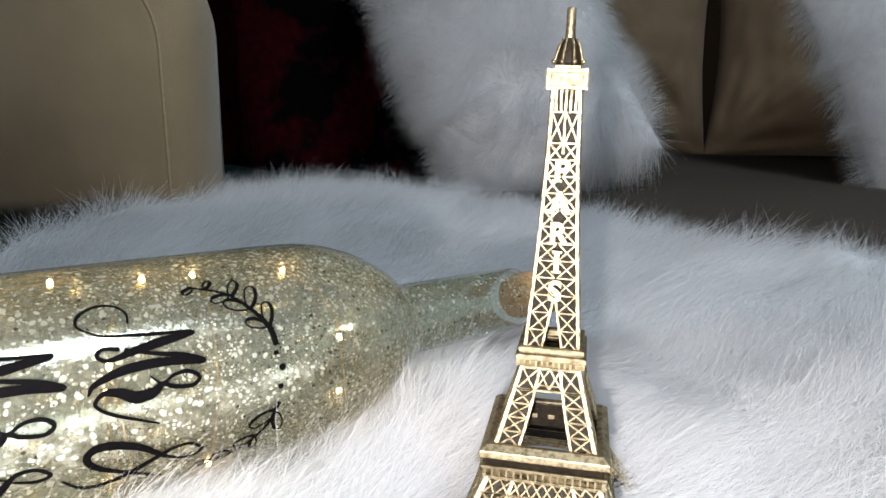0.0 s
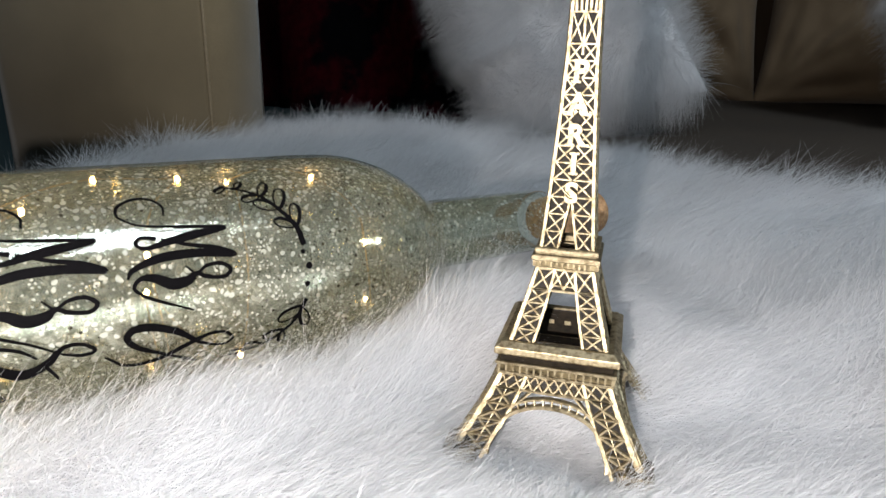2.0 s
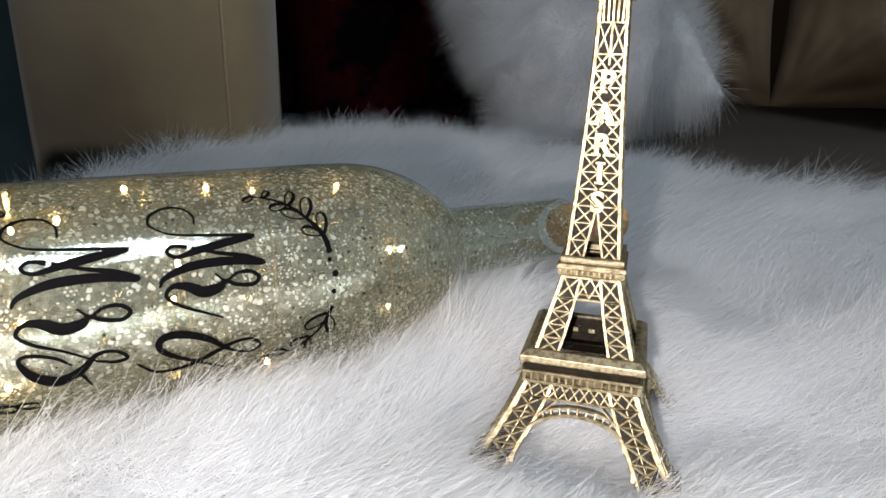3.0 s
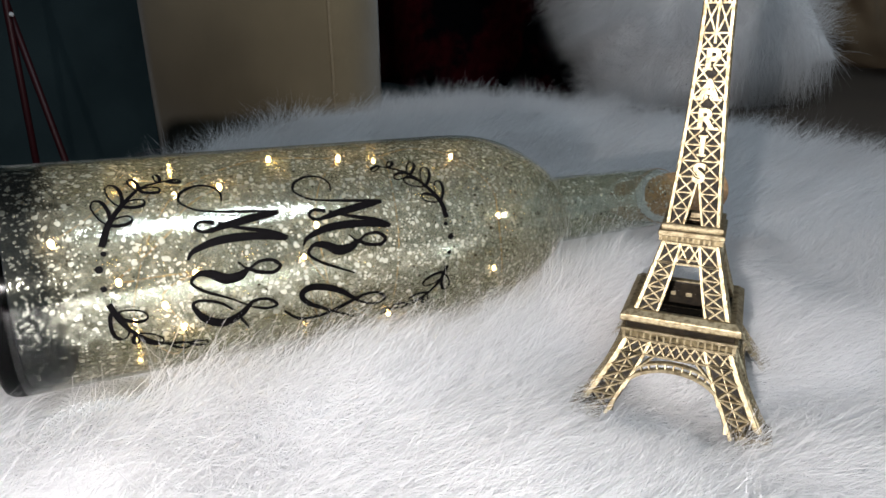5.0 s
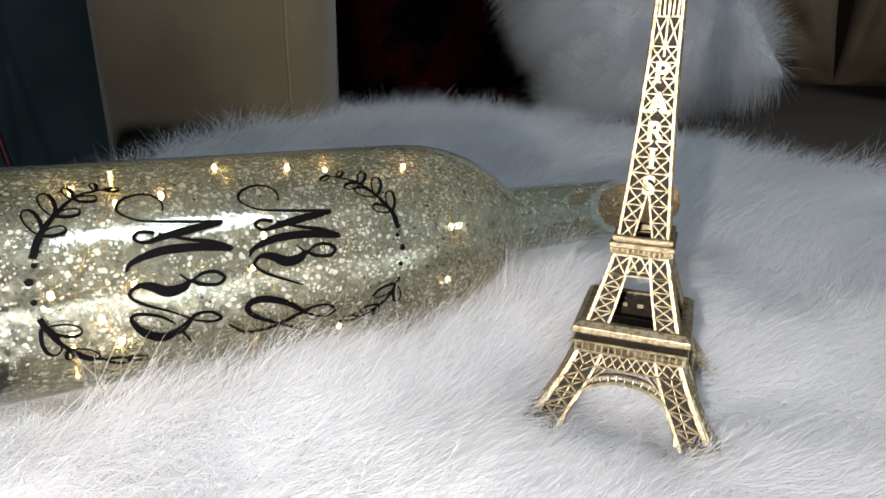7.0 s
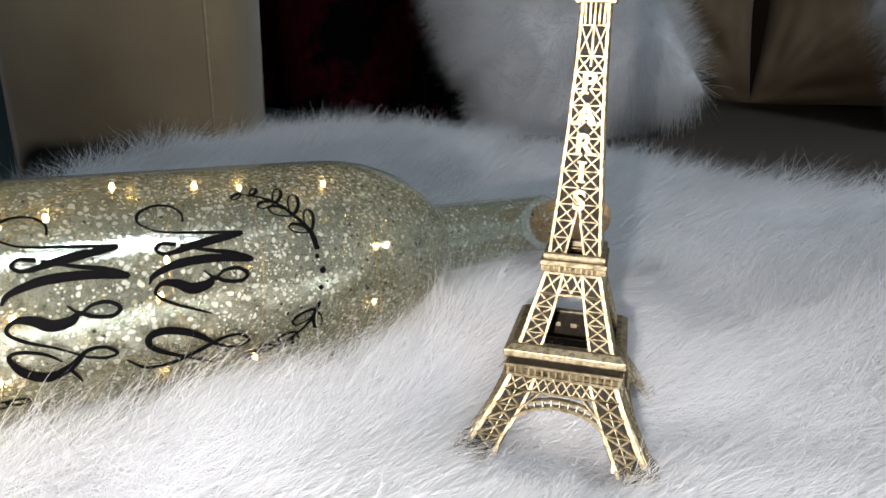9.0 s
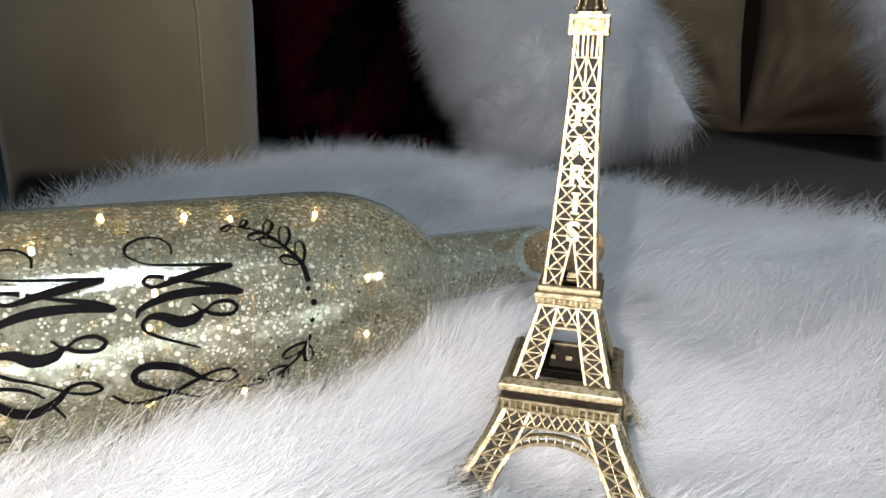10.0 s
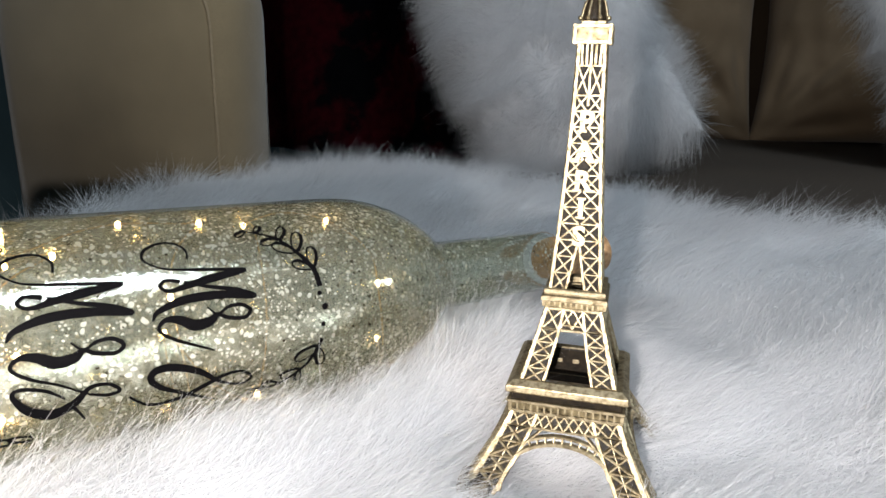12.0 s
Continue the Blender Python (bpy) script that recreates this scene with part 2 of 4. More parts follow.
def arrays(name, verts, faces, mat, parent=None, smooth=False):
    """faces: list of equal-length index arrays (n, 3) or (n, 4)."""
    me = bpy.data.meshes.new(name)
    verts = np.asarray(verts, np.float32).reshape(-1, 3)
    me.vertices.add(len(verts))
    me.vertices.foreach_set("co", verts.ravel())
    loops = np.concatenate([np.asarray(f, np.int32).ravel() for f in faces])
    sizes = np.concatenate([np.full(len(f), np.asarray(f).shape[1], np.int32) for f in faces])
    starts = np.r_[0, np.cumsum(sizes)[:-1]].astype(np.int32)
    me.loops.add(len(loops))
    me.loops.foreach_set("vertex_index", loops)
    me.polygons.add(len(sizes))
    me.polygons.foreach_set("loop_start", starts)
    me.polygons.foreach_set("loop_total", sizes)
    if smooth:
        me.polygons.foreach_set("use_smooth", np.ones(len(sizes), bool))
    me.update(calc_edges=True)
    me.validate()
    me.materials.append(mat)
    ob = new(name, me)
    ob.parent = parent
    return ob


def box_into(bm, lo, hi, bevel=0.0):
    ret = bmesh.ops.create_cube(bm, size=1.0)
    vs = ret["verts"]
    c, s = [(a + b) / 2 for a, b in zip(lo, hi)], [b - a for a, b in zip(lo, hi)]
    for v in vs:
        v.co = Vector([c[i] + v.co[i] * s[i] for i in range(3)])
    if bevel:
        es = list({e for v in vs for e in v.link_edges})
        bmesh.ops.bevel(bm, geom=es, offset=bevel, segments=2, affect="EDGES", profile=0.6)


def bar_into(bm, a, b, out, w, t):
    """A strip from a to b, w wide in the face, t thick along out, rounded on its front."""
    a, b, out = Vector(a), Vector(b), Vector(out).normalized()
    d = (b - a).normalized()
    side = d.cross(out).normalized()
    w = w * 1.18
    prof = [(-0.5, -1.0), (-0.5, -0.05), (-0.36, 0.2), (0.36, 0.2), (0.5, -0.05), (0.5, -1.0)]
    rings = []
    for p in (a, b):
        rings.append([bm.verts.new(p + side * (u * w) + out * (v * t)) for u, v in prof])
    n = len(prof)
    for i in range(n):
        bm.faces.new((rings[0][i], rings[0][(i + 1) % n], rings[1][(i + 1) % n], rings[1][i]))
    bm.faces.new(rings[0][::-1])
    bm.faces.new(rings[1])


def lathe(bm, profile, segs=64, close=False):
    """profile: (radius, along) pairs, turned round z."""
    rings = []
    for r, z in profile:
        rings.append([bm.verts.new((r * math.cos(2 * math.pi * k / segs), r * math.sin(2 * math.pi * k / segs), z)) for k in range(segs)])
    for a, b in zip(rings, rings[1:]):
        for k in range(segs):
            bm.faces.new((a[k], a[(k + 1) % segs], b[(k + 1) % segs], b[k]))
    if close:
        bm.faces.new(rings[0][::-1])
        bm.faces.new(rings[-1])


def tube_points(pts, radius, sides=8):
    bm = bmesh.new()
    pts = [Vector(p) for p in pts]
    rings = []
    for i, p in enumerate(pts):
        d = (pts[min(i + 1, len(pts) - 1)] - pts[max(i - 1, 0)]).normalized()
        up = Vector((0, 0, 1)) if abs(d.z) < 0.9 else Vector((1, 0, 0))
        a = d.cross(up).normalized()
        b = d.cross(a)
        rings.append([bm.verts.new(p + radius * (a * math.cos(2 * math.pi * k / sides) + b * math.sin(2 * math.pi * k / sides))) for k in range(sides)])
    for a, b in zip(rings, rings[1:]):
        for k in range(sides):
            bm.faces.new((a[k], a[(k + 1) % sides], b[(k + 1) % sides], b[k]))
    bm.faces.new(rings[0][::-1])
    bm.faces.new(rings[-1])
    bmesh.ops.recalc_face_normals(bm, faces=bm.faces)
    return bm


def spline(pts, steps=10):
    """Catmull-Rom through control points of any dimension."""
    p = np.array(pts, float)
    p = np.vstack([2 * p[0] - p[1], p, 2 * p[-1] - p[-2]])
    out = []
    for i in range(1, len(p) - 2):
        for k in range(steps):
            t = k / steps
            out.append(0.5 * (2 * p[i] + (p[i + 1] - p[i - 1]) * t + (2 * p[i - 1] - 5 * p[i] + 4 * p[i + 1] - p[i + 2]) * t * t + (3 * p[i] - p[i - 1] - 3 * p[i + 1] + p[i + 2]) * t ** 3))
    out.append(p[-2])
    return np.array(out)


rng = np.random.default_rng(7)
LATTICE = rng.random((64, 64))


def vnoise(x, y):
    """Smooth value noise, 0 to 1, on numpy arrays."""
    xi, yi = np.floor(x).astype(int), np.floor(y).astype(int)
    fx, fy = x - xi, y - yi
    fx, fy = fx * fx * (3 - 2 * fx), fy * fy * (3 - 2 * fy)
    g = lambda a, b: LATTICE[a % 64, b % 64]
    return (g(xi, yi) * (1 - fx) + g(xi + 1, yi) * fx) * (1 - fy) + (g(xi, yi + 1) * (1 - fx) + g(xi + 1, yi + 1) * fx) * fy


# ---- bottle's line (lies on the fur) ----
B_AXIS = Vector((0.63225, 0.77388, -0.03697)).normalized()
B_ORIGIN = Vector((-0.24937, -0.16061, 0.06673)) + B_AXIS * 0.0715
B_SIDE = Vector((B_AXIS.y, -B_AXIS.x, 0)).normalized()
B_UP = B_SIDE.cross(B_AXIS) * -1
if B_UP.z < 0:
    B_UP = -B_UP
B_R, B_LEN = 0.0375, 0.300


SHOULDER = spline([(0.150, 0.0375), (0.160, 0.0375), (0.170, 0.0372), (0.177, 0.0365), (0.185, 0.0348), (0.1965, 0.0304), (0.2085, 0.0232), (0.2145, 0.0179), (0.2180, 0.0156), (0.2225, 0.0150), (0.240, 0.0149), (0.300, 0.0145)], 8)


def bottle_radius(s):
    """Outer radius of the bottle at s metres from its base (array)."""
    return np.interp(np.asarray(s, float), SHOULDER[:, 0], SHOULDER[:, 1])


# ---- setting: sofa seat, walls, floor ----
def structure(ob, label, category):
    return tagged(ob, label, category, kind="structure")


def slab(name, lo, hi, mat, label, category, bevel=0.0):
    bm = bmesh.new()
    box_into(bm, lo, hi, bevel)
    return structure(part(name, bm, mat), label, category)


slab("floor", (-2.2, -2.0, -0.46), (2.4, 2.6, -0.42), DARK_FLOOR, "dark blue carpeted floor below the sofa", "floor")
slab("ceiling", (-2.2, -2.0, 1.95), (2.4, 2.6, 2.0), PLASTER, "plain pale plaster ceiling in the dark", "ceiling")
slab("wall_west", (-2.24, -2.0, -0.46), (-2.2, 2.6, 2.0), TEAL, "dark teal painted wall in deep shade", "wall")
slab("wall_east", (2.4, -2.0, -0.46), (2.44, 2.6, 2.0), TEAL, "dark teal painted wall in deep shade", "wall")
slab("wall_north", (-2.24, 2.6, -0.46), (2.44, 2.64, 2.0), TEAL, "dark teal painted wall behind the sofa", "wall")
slab("wall_south", (-2.24, -2.04, -0.46), (2.44, -2.0, 2.0), TEAL, "plain dark teal wall", "wall")


def cushion_bm(w, h, t, seed, n=30, power=2.6, wrinkle=0.004, crease=()):
    """A stuffed cushion in the xz plane, w wide, h high, t thick, with soft corners and wrinkles."""
    bm = bmesh.new()
    rows = []
    us = np.sin(np.linspace(-1, 1, n + 1) * math.pi / 2)
    for side in (-1, 1):
        grid = []
        for a in us:
            row = []
            for b in us:
                full = max(0.0, (1 - abs(a) ** power) * (1 - abs(b) ** power)) ** 0.5
                pull = 1 - 0.06 * (a * a * (1 - b * b) + b * b * (1 - a * a)) 
                x, z = a * w / 2 * pull, b * h / 2 * pull
                y = side * t / 2 * full
                y += side * full * wrinkle * (noise.noise((x * 14 + seed, z * 14, side * 3)) + 0.6 * noise.noise((x * 35, z * 20 + seed, side)))
                for cx, cz, ang, dep, wid in crease:
                    dd = (x - cx) * math.cos(ang) + (z - cz) * math.sin(ang)
                    along = -(x - cx) * math.sin(ang) + (z - cz) * math.cos(ang)
                    y -= side * full * dep * math.exp(-(dd / wid) ** 2) * math.exp(-(along / 0.10) ** 2)
                row.append(bm.verts.new((x, y, z)))
            grid.append(row)
        for i in range(n):
            for j in range(n):
                f = (grid[i][j], grid[i + 1][j], grid[i + 1][j + 1], grid[i][j + 1])
                bm.faces.new(f if side < 0 else f[::-1])
    bmesh.ops.remove_doubles(bm, verts=bm.verts, dist=1e-5)
    bmesh.ops.recalc_face_normals(bm, faces=bm.faces)
    return bm


def strands(name, root, normal, comb, length, width, mat, parent, droop=0.25, fix=None, curl=0.25):
    """Hair as tapered ribbons: root, normal and comb are (n, 3); length and width (n,)."""
    n = len(root)
    d0 = normal + comb
    d0 /= np.linalg.norm(d0, axis=1, keepdims=True)
    bend = rng.normal(size=(n, 3)) * curl + comb * 0.5
    bend[:, 2] -= droop
    pts = []
    for t in (0.0, 0.4, 0.75, 1.0):
        p = root + length[:, None] * (d0 * t + bend * (t * t * 0.5))
        pts.append(p if fix is None else fix(p))
    side = np.cross(d0, rng.normal(size=(n, 3)))
    side /= np.linalg.norm(side, axis=1, keepdims=True) + 1e-9
    vs = []
    for p, k in zip(pts[:3], (1.0, 0.8, 0.5)):
        vs += [p - side * (width * k / 2)[:, None], p + side * (width * k / 2)[:, None]]
    vs.append(pts[3])
    verts = np.stack(vs, 1).reshape(-1, 3)
    base = (np.arange(n) * 7)[:, None]
    quads = np.concatenate([base + [0, 1, 3, 2], base + [2, 3, 5, 4]])
    tris = base + [4, 5, 6]
    ob = arrays(name, verts, [quads, tris], mat, parent)
    return ob


# ---- sofa ----
def rounded_panel_bm(w, h, d, r_side, r_top, segs=8):
    """Upholstered block: w wide, d deep, h high from z = 0, upper corners rounded by r_top, upright edges by r_side."""
    bm = bmesh.new()
    out = []
    for k in range(segs + 1):
        a = math.pi / 2 * k / segs
        out.append((w / 2 - r_top + r_top * math.cos(a), h - r_top + r_top * math.sin(a)))
    for k in range(segs + 1):
        a = math.pi / 2 + math.pi / 2 * k / segs
        out.append((-w / 2 + r_top + r_top * math.cos(a), h - r_top + r_top * math.sin(a)))
    out += [(-w / 2, 0), (w / 2, 0)]
    cx, cz = 0, h / 2
    loops = []
    for y, inset in ((-d / 2, r_side), (-d / 2 + 0.3 * r_side, 0.3 * r_side), (-d / 2 + r_side, 0), (d / 2 - r_side, 0), (d / 2 - 0.3 * r_side, 0.3 * r_side), (d / 2, r_side)):
        loops.append([bm.verts.new((x - inset * (1 if x > cx else -1), y, z - (inset if z > cz else 0))) for x, z in out])
    m = len(out)
    for a, b in zip(loops, loops[1:]):
        for k in range(m):
            bm.faces.new((a[k], a[(k + 1) % m], b[(k + 1) % m], b[k]))
    bm.faces.new(loops[0][::-1])
    bm.faces.new(loops[-1])
    bmesh.ops.recalc_face_normals(bm, faces=bm.faces)
    return bm, out


SEAT_TOP = 0.004


def build_sofa():
    sofa = tagged(new("sofa"), "beige microfibre sofa with piped arm and loose back cushions", "sofa")
    bm = bmesh.new()
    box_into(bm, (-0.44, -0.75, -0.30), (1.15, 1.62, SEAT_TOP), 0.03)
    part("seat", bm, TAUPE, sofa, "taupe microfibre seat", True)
    bm = bmesh.new()
    box_into(bm, (-0.43, -0.70, -0.42), (1.15, 1.75, -0.302), 0.01)
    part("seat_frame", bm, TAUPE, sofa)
    bm = bmesh.new()
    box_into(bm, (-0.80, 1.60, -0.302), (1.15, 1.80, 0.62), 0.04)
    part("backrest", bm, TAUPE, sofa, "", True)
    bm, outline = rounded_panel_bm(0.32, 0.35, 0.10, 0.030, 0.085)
    # unseen support block; its dark taupe gives the shadow gap below the arm
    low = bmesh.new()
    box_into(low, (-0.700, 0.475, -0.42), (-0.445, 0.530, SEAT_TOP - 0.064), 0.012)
    part("arm_base_shadow_gap", low, TAUPE, sofa, "", True)
    arm = part("arm", bm, BEIGE, sofa, "beige padded arm with a piped seam", True)
    arm.matrix_world = ARM
    pts = [(x - 0.023 * (1 if x > 0 else -1), -0.0470, z - (0.023 if z > 0.145 else 0)) for x, z in outline[-1:] + outline[:10]]
    piping = part("piping", tube_points(pts, 0.0019), PIPING, arm, "raised corded seam", True)
    # back cushions with pulled corners
    for x, seed, turn, wid in ((0.015, 3, 4, 0.50), (0.548, 9, -5, 0.56)):
        folds = []
        for sx in (-1, 1):
            for lean, reach, dep, thin in ((8, 0.10, 0.036, 0.016), (33, 0.08, 0.020, 0.012), (50, 0.12, 0.034, 0.017), (78, 0.10, 0.018, 0.013)):
                th = radians(lean if sx < 0 else 180 - lean)
                folds.append((sx * wid * 0.46 + reach * math.cos(th), -0.21 + reach * math.sin(th), th - math.pi / 2, dep, thin))
        bm = cushion_bm(wid, 0.46, 0.20, seed, 64, 3.2, 0.016, folds)
        c = part("back_cushion", bm, TAN, sofa, "tan cushion with creased lower corners", True)
        c.matrix_world = pose(x, 1.47, SEAT_TOP + 0.215, -14, 0, turn)
    return sofa


ARM = pose(-0.562, 0.495, SEAT_TOP - 0.062, 0, 0, 0)
build_sofa()


def crimson_throw():
    """A dark patterned throw hung in folds over the sofa's back."""
    bm = bmesh.new()
    nx, nz = 60, 30
    front = []
    for i in range(nx + 1):
        x = -0.85 + 0.66 * i / nx
        col = []
        for j in range(nz + 1):
            z = 0.62 * j / nz + SEAT_TOP
            y = 0.88 + 0.20 * z + 0.025 * math.sin(x * 28 + 1.5 * math.sin(z * 5)) * (1 - 0.4 * z) + 0.02 * noise.noise((x * 9, z * 6, 0))
            col.append(bm.verts.new((x, y, z)))
        front.append(col)
    for i in range(nx):
        for j in range(nz):
            bm.faces.new((front[i][j], front[i + 1][j], front[i + 1][j + 1], front[i][j + 1]))
    ret = bmesh.ops.solidify(bm, geom=bm.faces[:], thickness=0.006)
    return tagged(part("throw_blanket", bm, CRIMSON, None, "", True), "dark crimson and black patterned throw hung in folds", "blanket")


crimson_throw()


def pole_stand():
    """Two thin dark red poles that cross near the top, with a white end cap."""
    stand = tagged(new("folding_stand"), "dark red metal stand with two crossing thin poles", "stand")
    stand.location = (-0.95, 0.47, -0.42)
    inv = Vector((-0.95, 0.47, -0.42))
    for a, b in (((-0.962, 0.470, 0.60), (-0.964, 0.438, -0.42)), ((-1.005, 0.460, 0.30), (-0.885, 0.50, -0.42))):
        part("pole", tube_points([Vector(a) - inv, Vector(b) - inv], 0.005, 12), RED_METAL, stand, "", True)
    bm = bmesh.new()
    bmesh.ops.create_uvsphere(bm, u_segments=12, v_segments=8, radius=0.0035)
    for v in bm.verts:
        v.co += Vector((-0.955, 0.455, 0.135)) - inv
    part("cap", bm, WHITE_CAP, stand, "small white cap", True)


pole_stand()


def fur_pillow(m, w, h, t, seed, count, label):
    pillow = tagged(new("fur_pillow"), label, "pillow")
    pillow.matrix_world = m
    bm = cushion_bm(w, h, t, seed, 26, 2.4, 0.003)
    bm.verts.ensure_lookup_table()
    bm.normal_update()
    faces = [f for f in bm.faces]
    area = np.array([f.calc_area() for f in faces])
    pick = rng.choice(len(faces), count, p=area / area.sum())
    corner = np.array([[v.co[:] for v in f.verts][:4] if len(f.verts) == 4 else [v.co[:] for v in f.verts] + [f.verts[0].co[:]] for f in faces])
    nrm = np.array([f.normal[:] for f in faces])[pick]
    a, b = rng.random((2, count, 1))
    c = corner[pick]
    nrm = nrm * np.sign(nrm[:, 1:2] * c.mean(1)[:, 1:2] + 1e-9)
    root = (c[:, 0] * (1 - a) + c[:, 1] * a) * (1 - b) + (c[:, 3] * (1 - a) + c[:, 2] * a) * b
    part("cover", bm, FUR_BACK, pillow, "", True)
    ang = vnoise(root[:, 0] * 18 + 5, root[:, 2] * 18 + seed) * 5
    comb = np.stack([np.cos(ang) * 0.55, np.zeros(count), np.sin(ang) * 0.55 - 0.35], 1) + rng.normal(size=(count, 3)) * 0.22
    ob = strands("fur", root, nrm, comb, rng.uniform(0.022, 0.048, count), rng.uniform(0.00022, 0.00046, count), FUR, pillow, 0.3)
    tagged(ob, kind="stuff")
    return pillow


fur_pillow(pose(-0.125, 0.84, 0.205, -16, -25, 6), 0.30, 0.46, 0.13, 2, 100000, "white long-pile faux fur pillow leaning on the sofa")
fur_pillow(pose(0.578, 0.98, 0.20, -14, -24, -10), 0.40, 0.44, 0.13, 6, 75000, "white long-pile faux fur pillow beside the taupe cushion")


# ---- fur blanket ----
EDGE = [(0, 0.66), (25, 0.64), (48, 0.57), (57, 0.53), (66, 0.54), (76, 0.57), (93, 0.63), (104, 0.70), (112, 0.72), (122, 0.66), (132, 0.56), (143, 0.44), (160, 0.33), (180, 0.29), (215, 0.33), (250, 0.50), (290, 0.58), (330, 0.64), (360, 0.66)]
C0 = (-0.12, 0.0)


def edge_radius(ang):
    a, r = zip(*EDGE)
    return np.interp(np.degrees(ang) % 360, a, r) * 0.965


def fur_height(x, y):
    """Top of the blanket's backing."""
    x, y = np.asarray(x, float), np.asarray(y, float)
    z = 0.018 + 0.010 * (vnoise(x * 14 + 3, y * 14 + 9) - 0.5) + 0.006 * (vnoise(x * 40, y * 40) - 0.5)
    z -= 0.010 * np.exp(-((x) ** 2 + (y + 0.020) ** 2) / 0.048 ** 2)
    z += 0.004 * np.exp(-((x - 0.03) ** 2 + (y - 0.035) ** 2) / 0.03 ** 2)
    z += 0.006 * np.exp(-((x + 0.055) ** 2 + (y - 0.030) ** 2) / 0.040 ** 2)
    z += 0.012 * np.exp(-((x + 0.02) ** 2 + (y - 0.075) ** 2) / 0.045 ** 2)
    z += 0.004 * np.exp(-((x + 0.30) ** 2 + (y - 0.50) ** 2) / 0.18 ** 2)
    z += 0.010 * np.exp(-((x - 0.16) ** 2 + (y - 0.10) ** 2) / 0.07 ** 2)
    z -= 0.004 * np.exp(-((x + 0.029) ** 2 + (y + 0.032) ** 2) / 0.014 ** 2)
    z += 0.005 * np.exp(-((x - 0.030) ** 2 + (y + 0.033) ** 2) / 0.016 ** 2)
    z += 0.014 * (vnoise(x * 24 + 11, y * 24 + 5) - 0.5) * np.clip((x - 0.05) / 0.05, 0, 1)
    # pressed down under the bottle
    px, py = x - B_ORIGIN.x, y - B_ORIGIN.y
    s = px * B_AXIS.x + py * B_AXIS.y
    off = px * B_SIDE.x + py * B_SIDE.y
    z = z + 0.007 * np.exp(-((off - 0.043) / 0.022) ** 2) * (s > -0.01) * (s < 0.30)
    r = bottle_radius(np.clip(s, 0, 0.3))
    axis_z = B_ORIGIN.z + s * B_AXIS.z
    belly = axis_z - np.sqrt(np.clip(r ** 2 - off ** 2, 0, None)) - 0.002
    z = np.where((abs(off) < r) & (s > -0.005) & (s < 0.30), np.minimum(z, belly), z)
    ang = np.arctan2(y - C0[1], x - C0[0])
    q = np.hypot(x - C0[0], y - C0[1]) / edge_radius(ang)
    fall = np.clip((q - 0.93) / 0.07, 0, 1)
    return z * (1 - fall ** 2) + 0.006 * fall ** 2


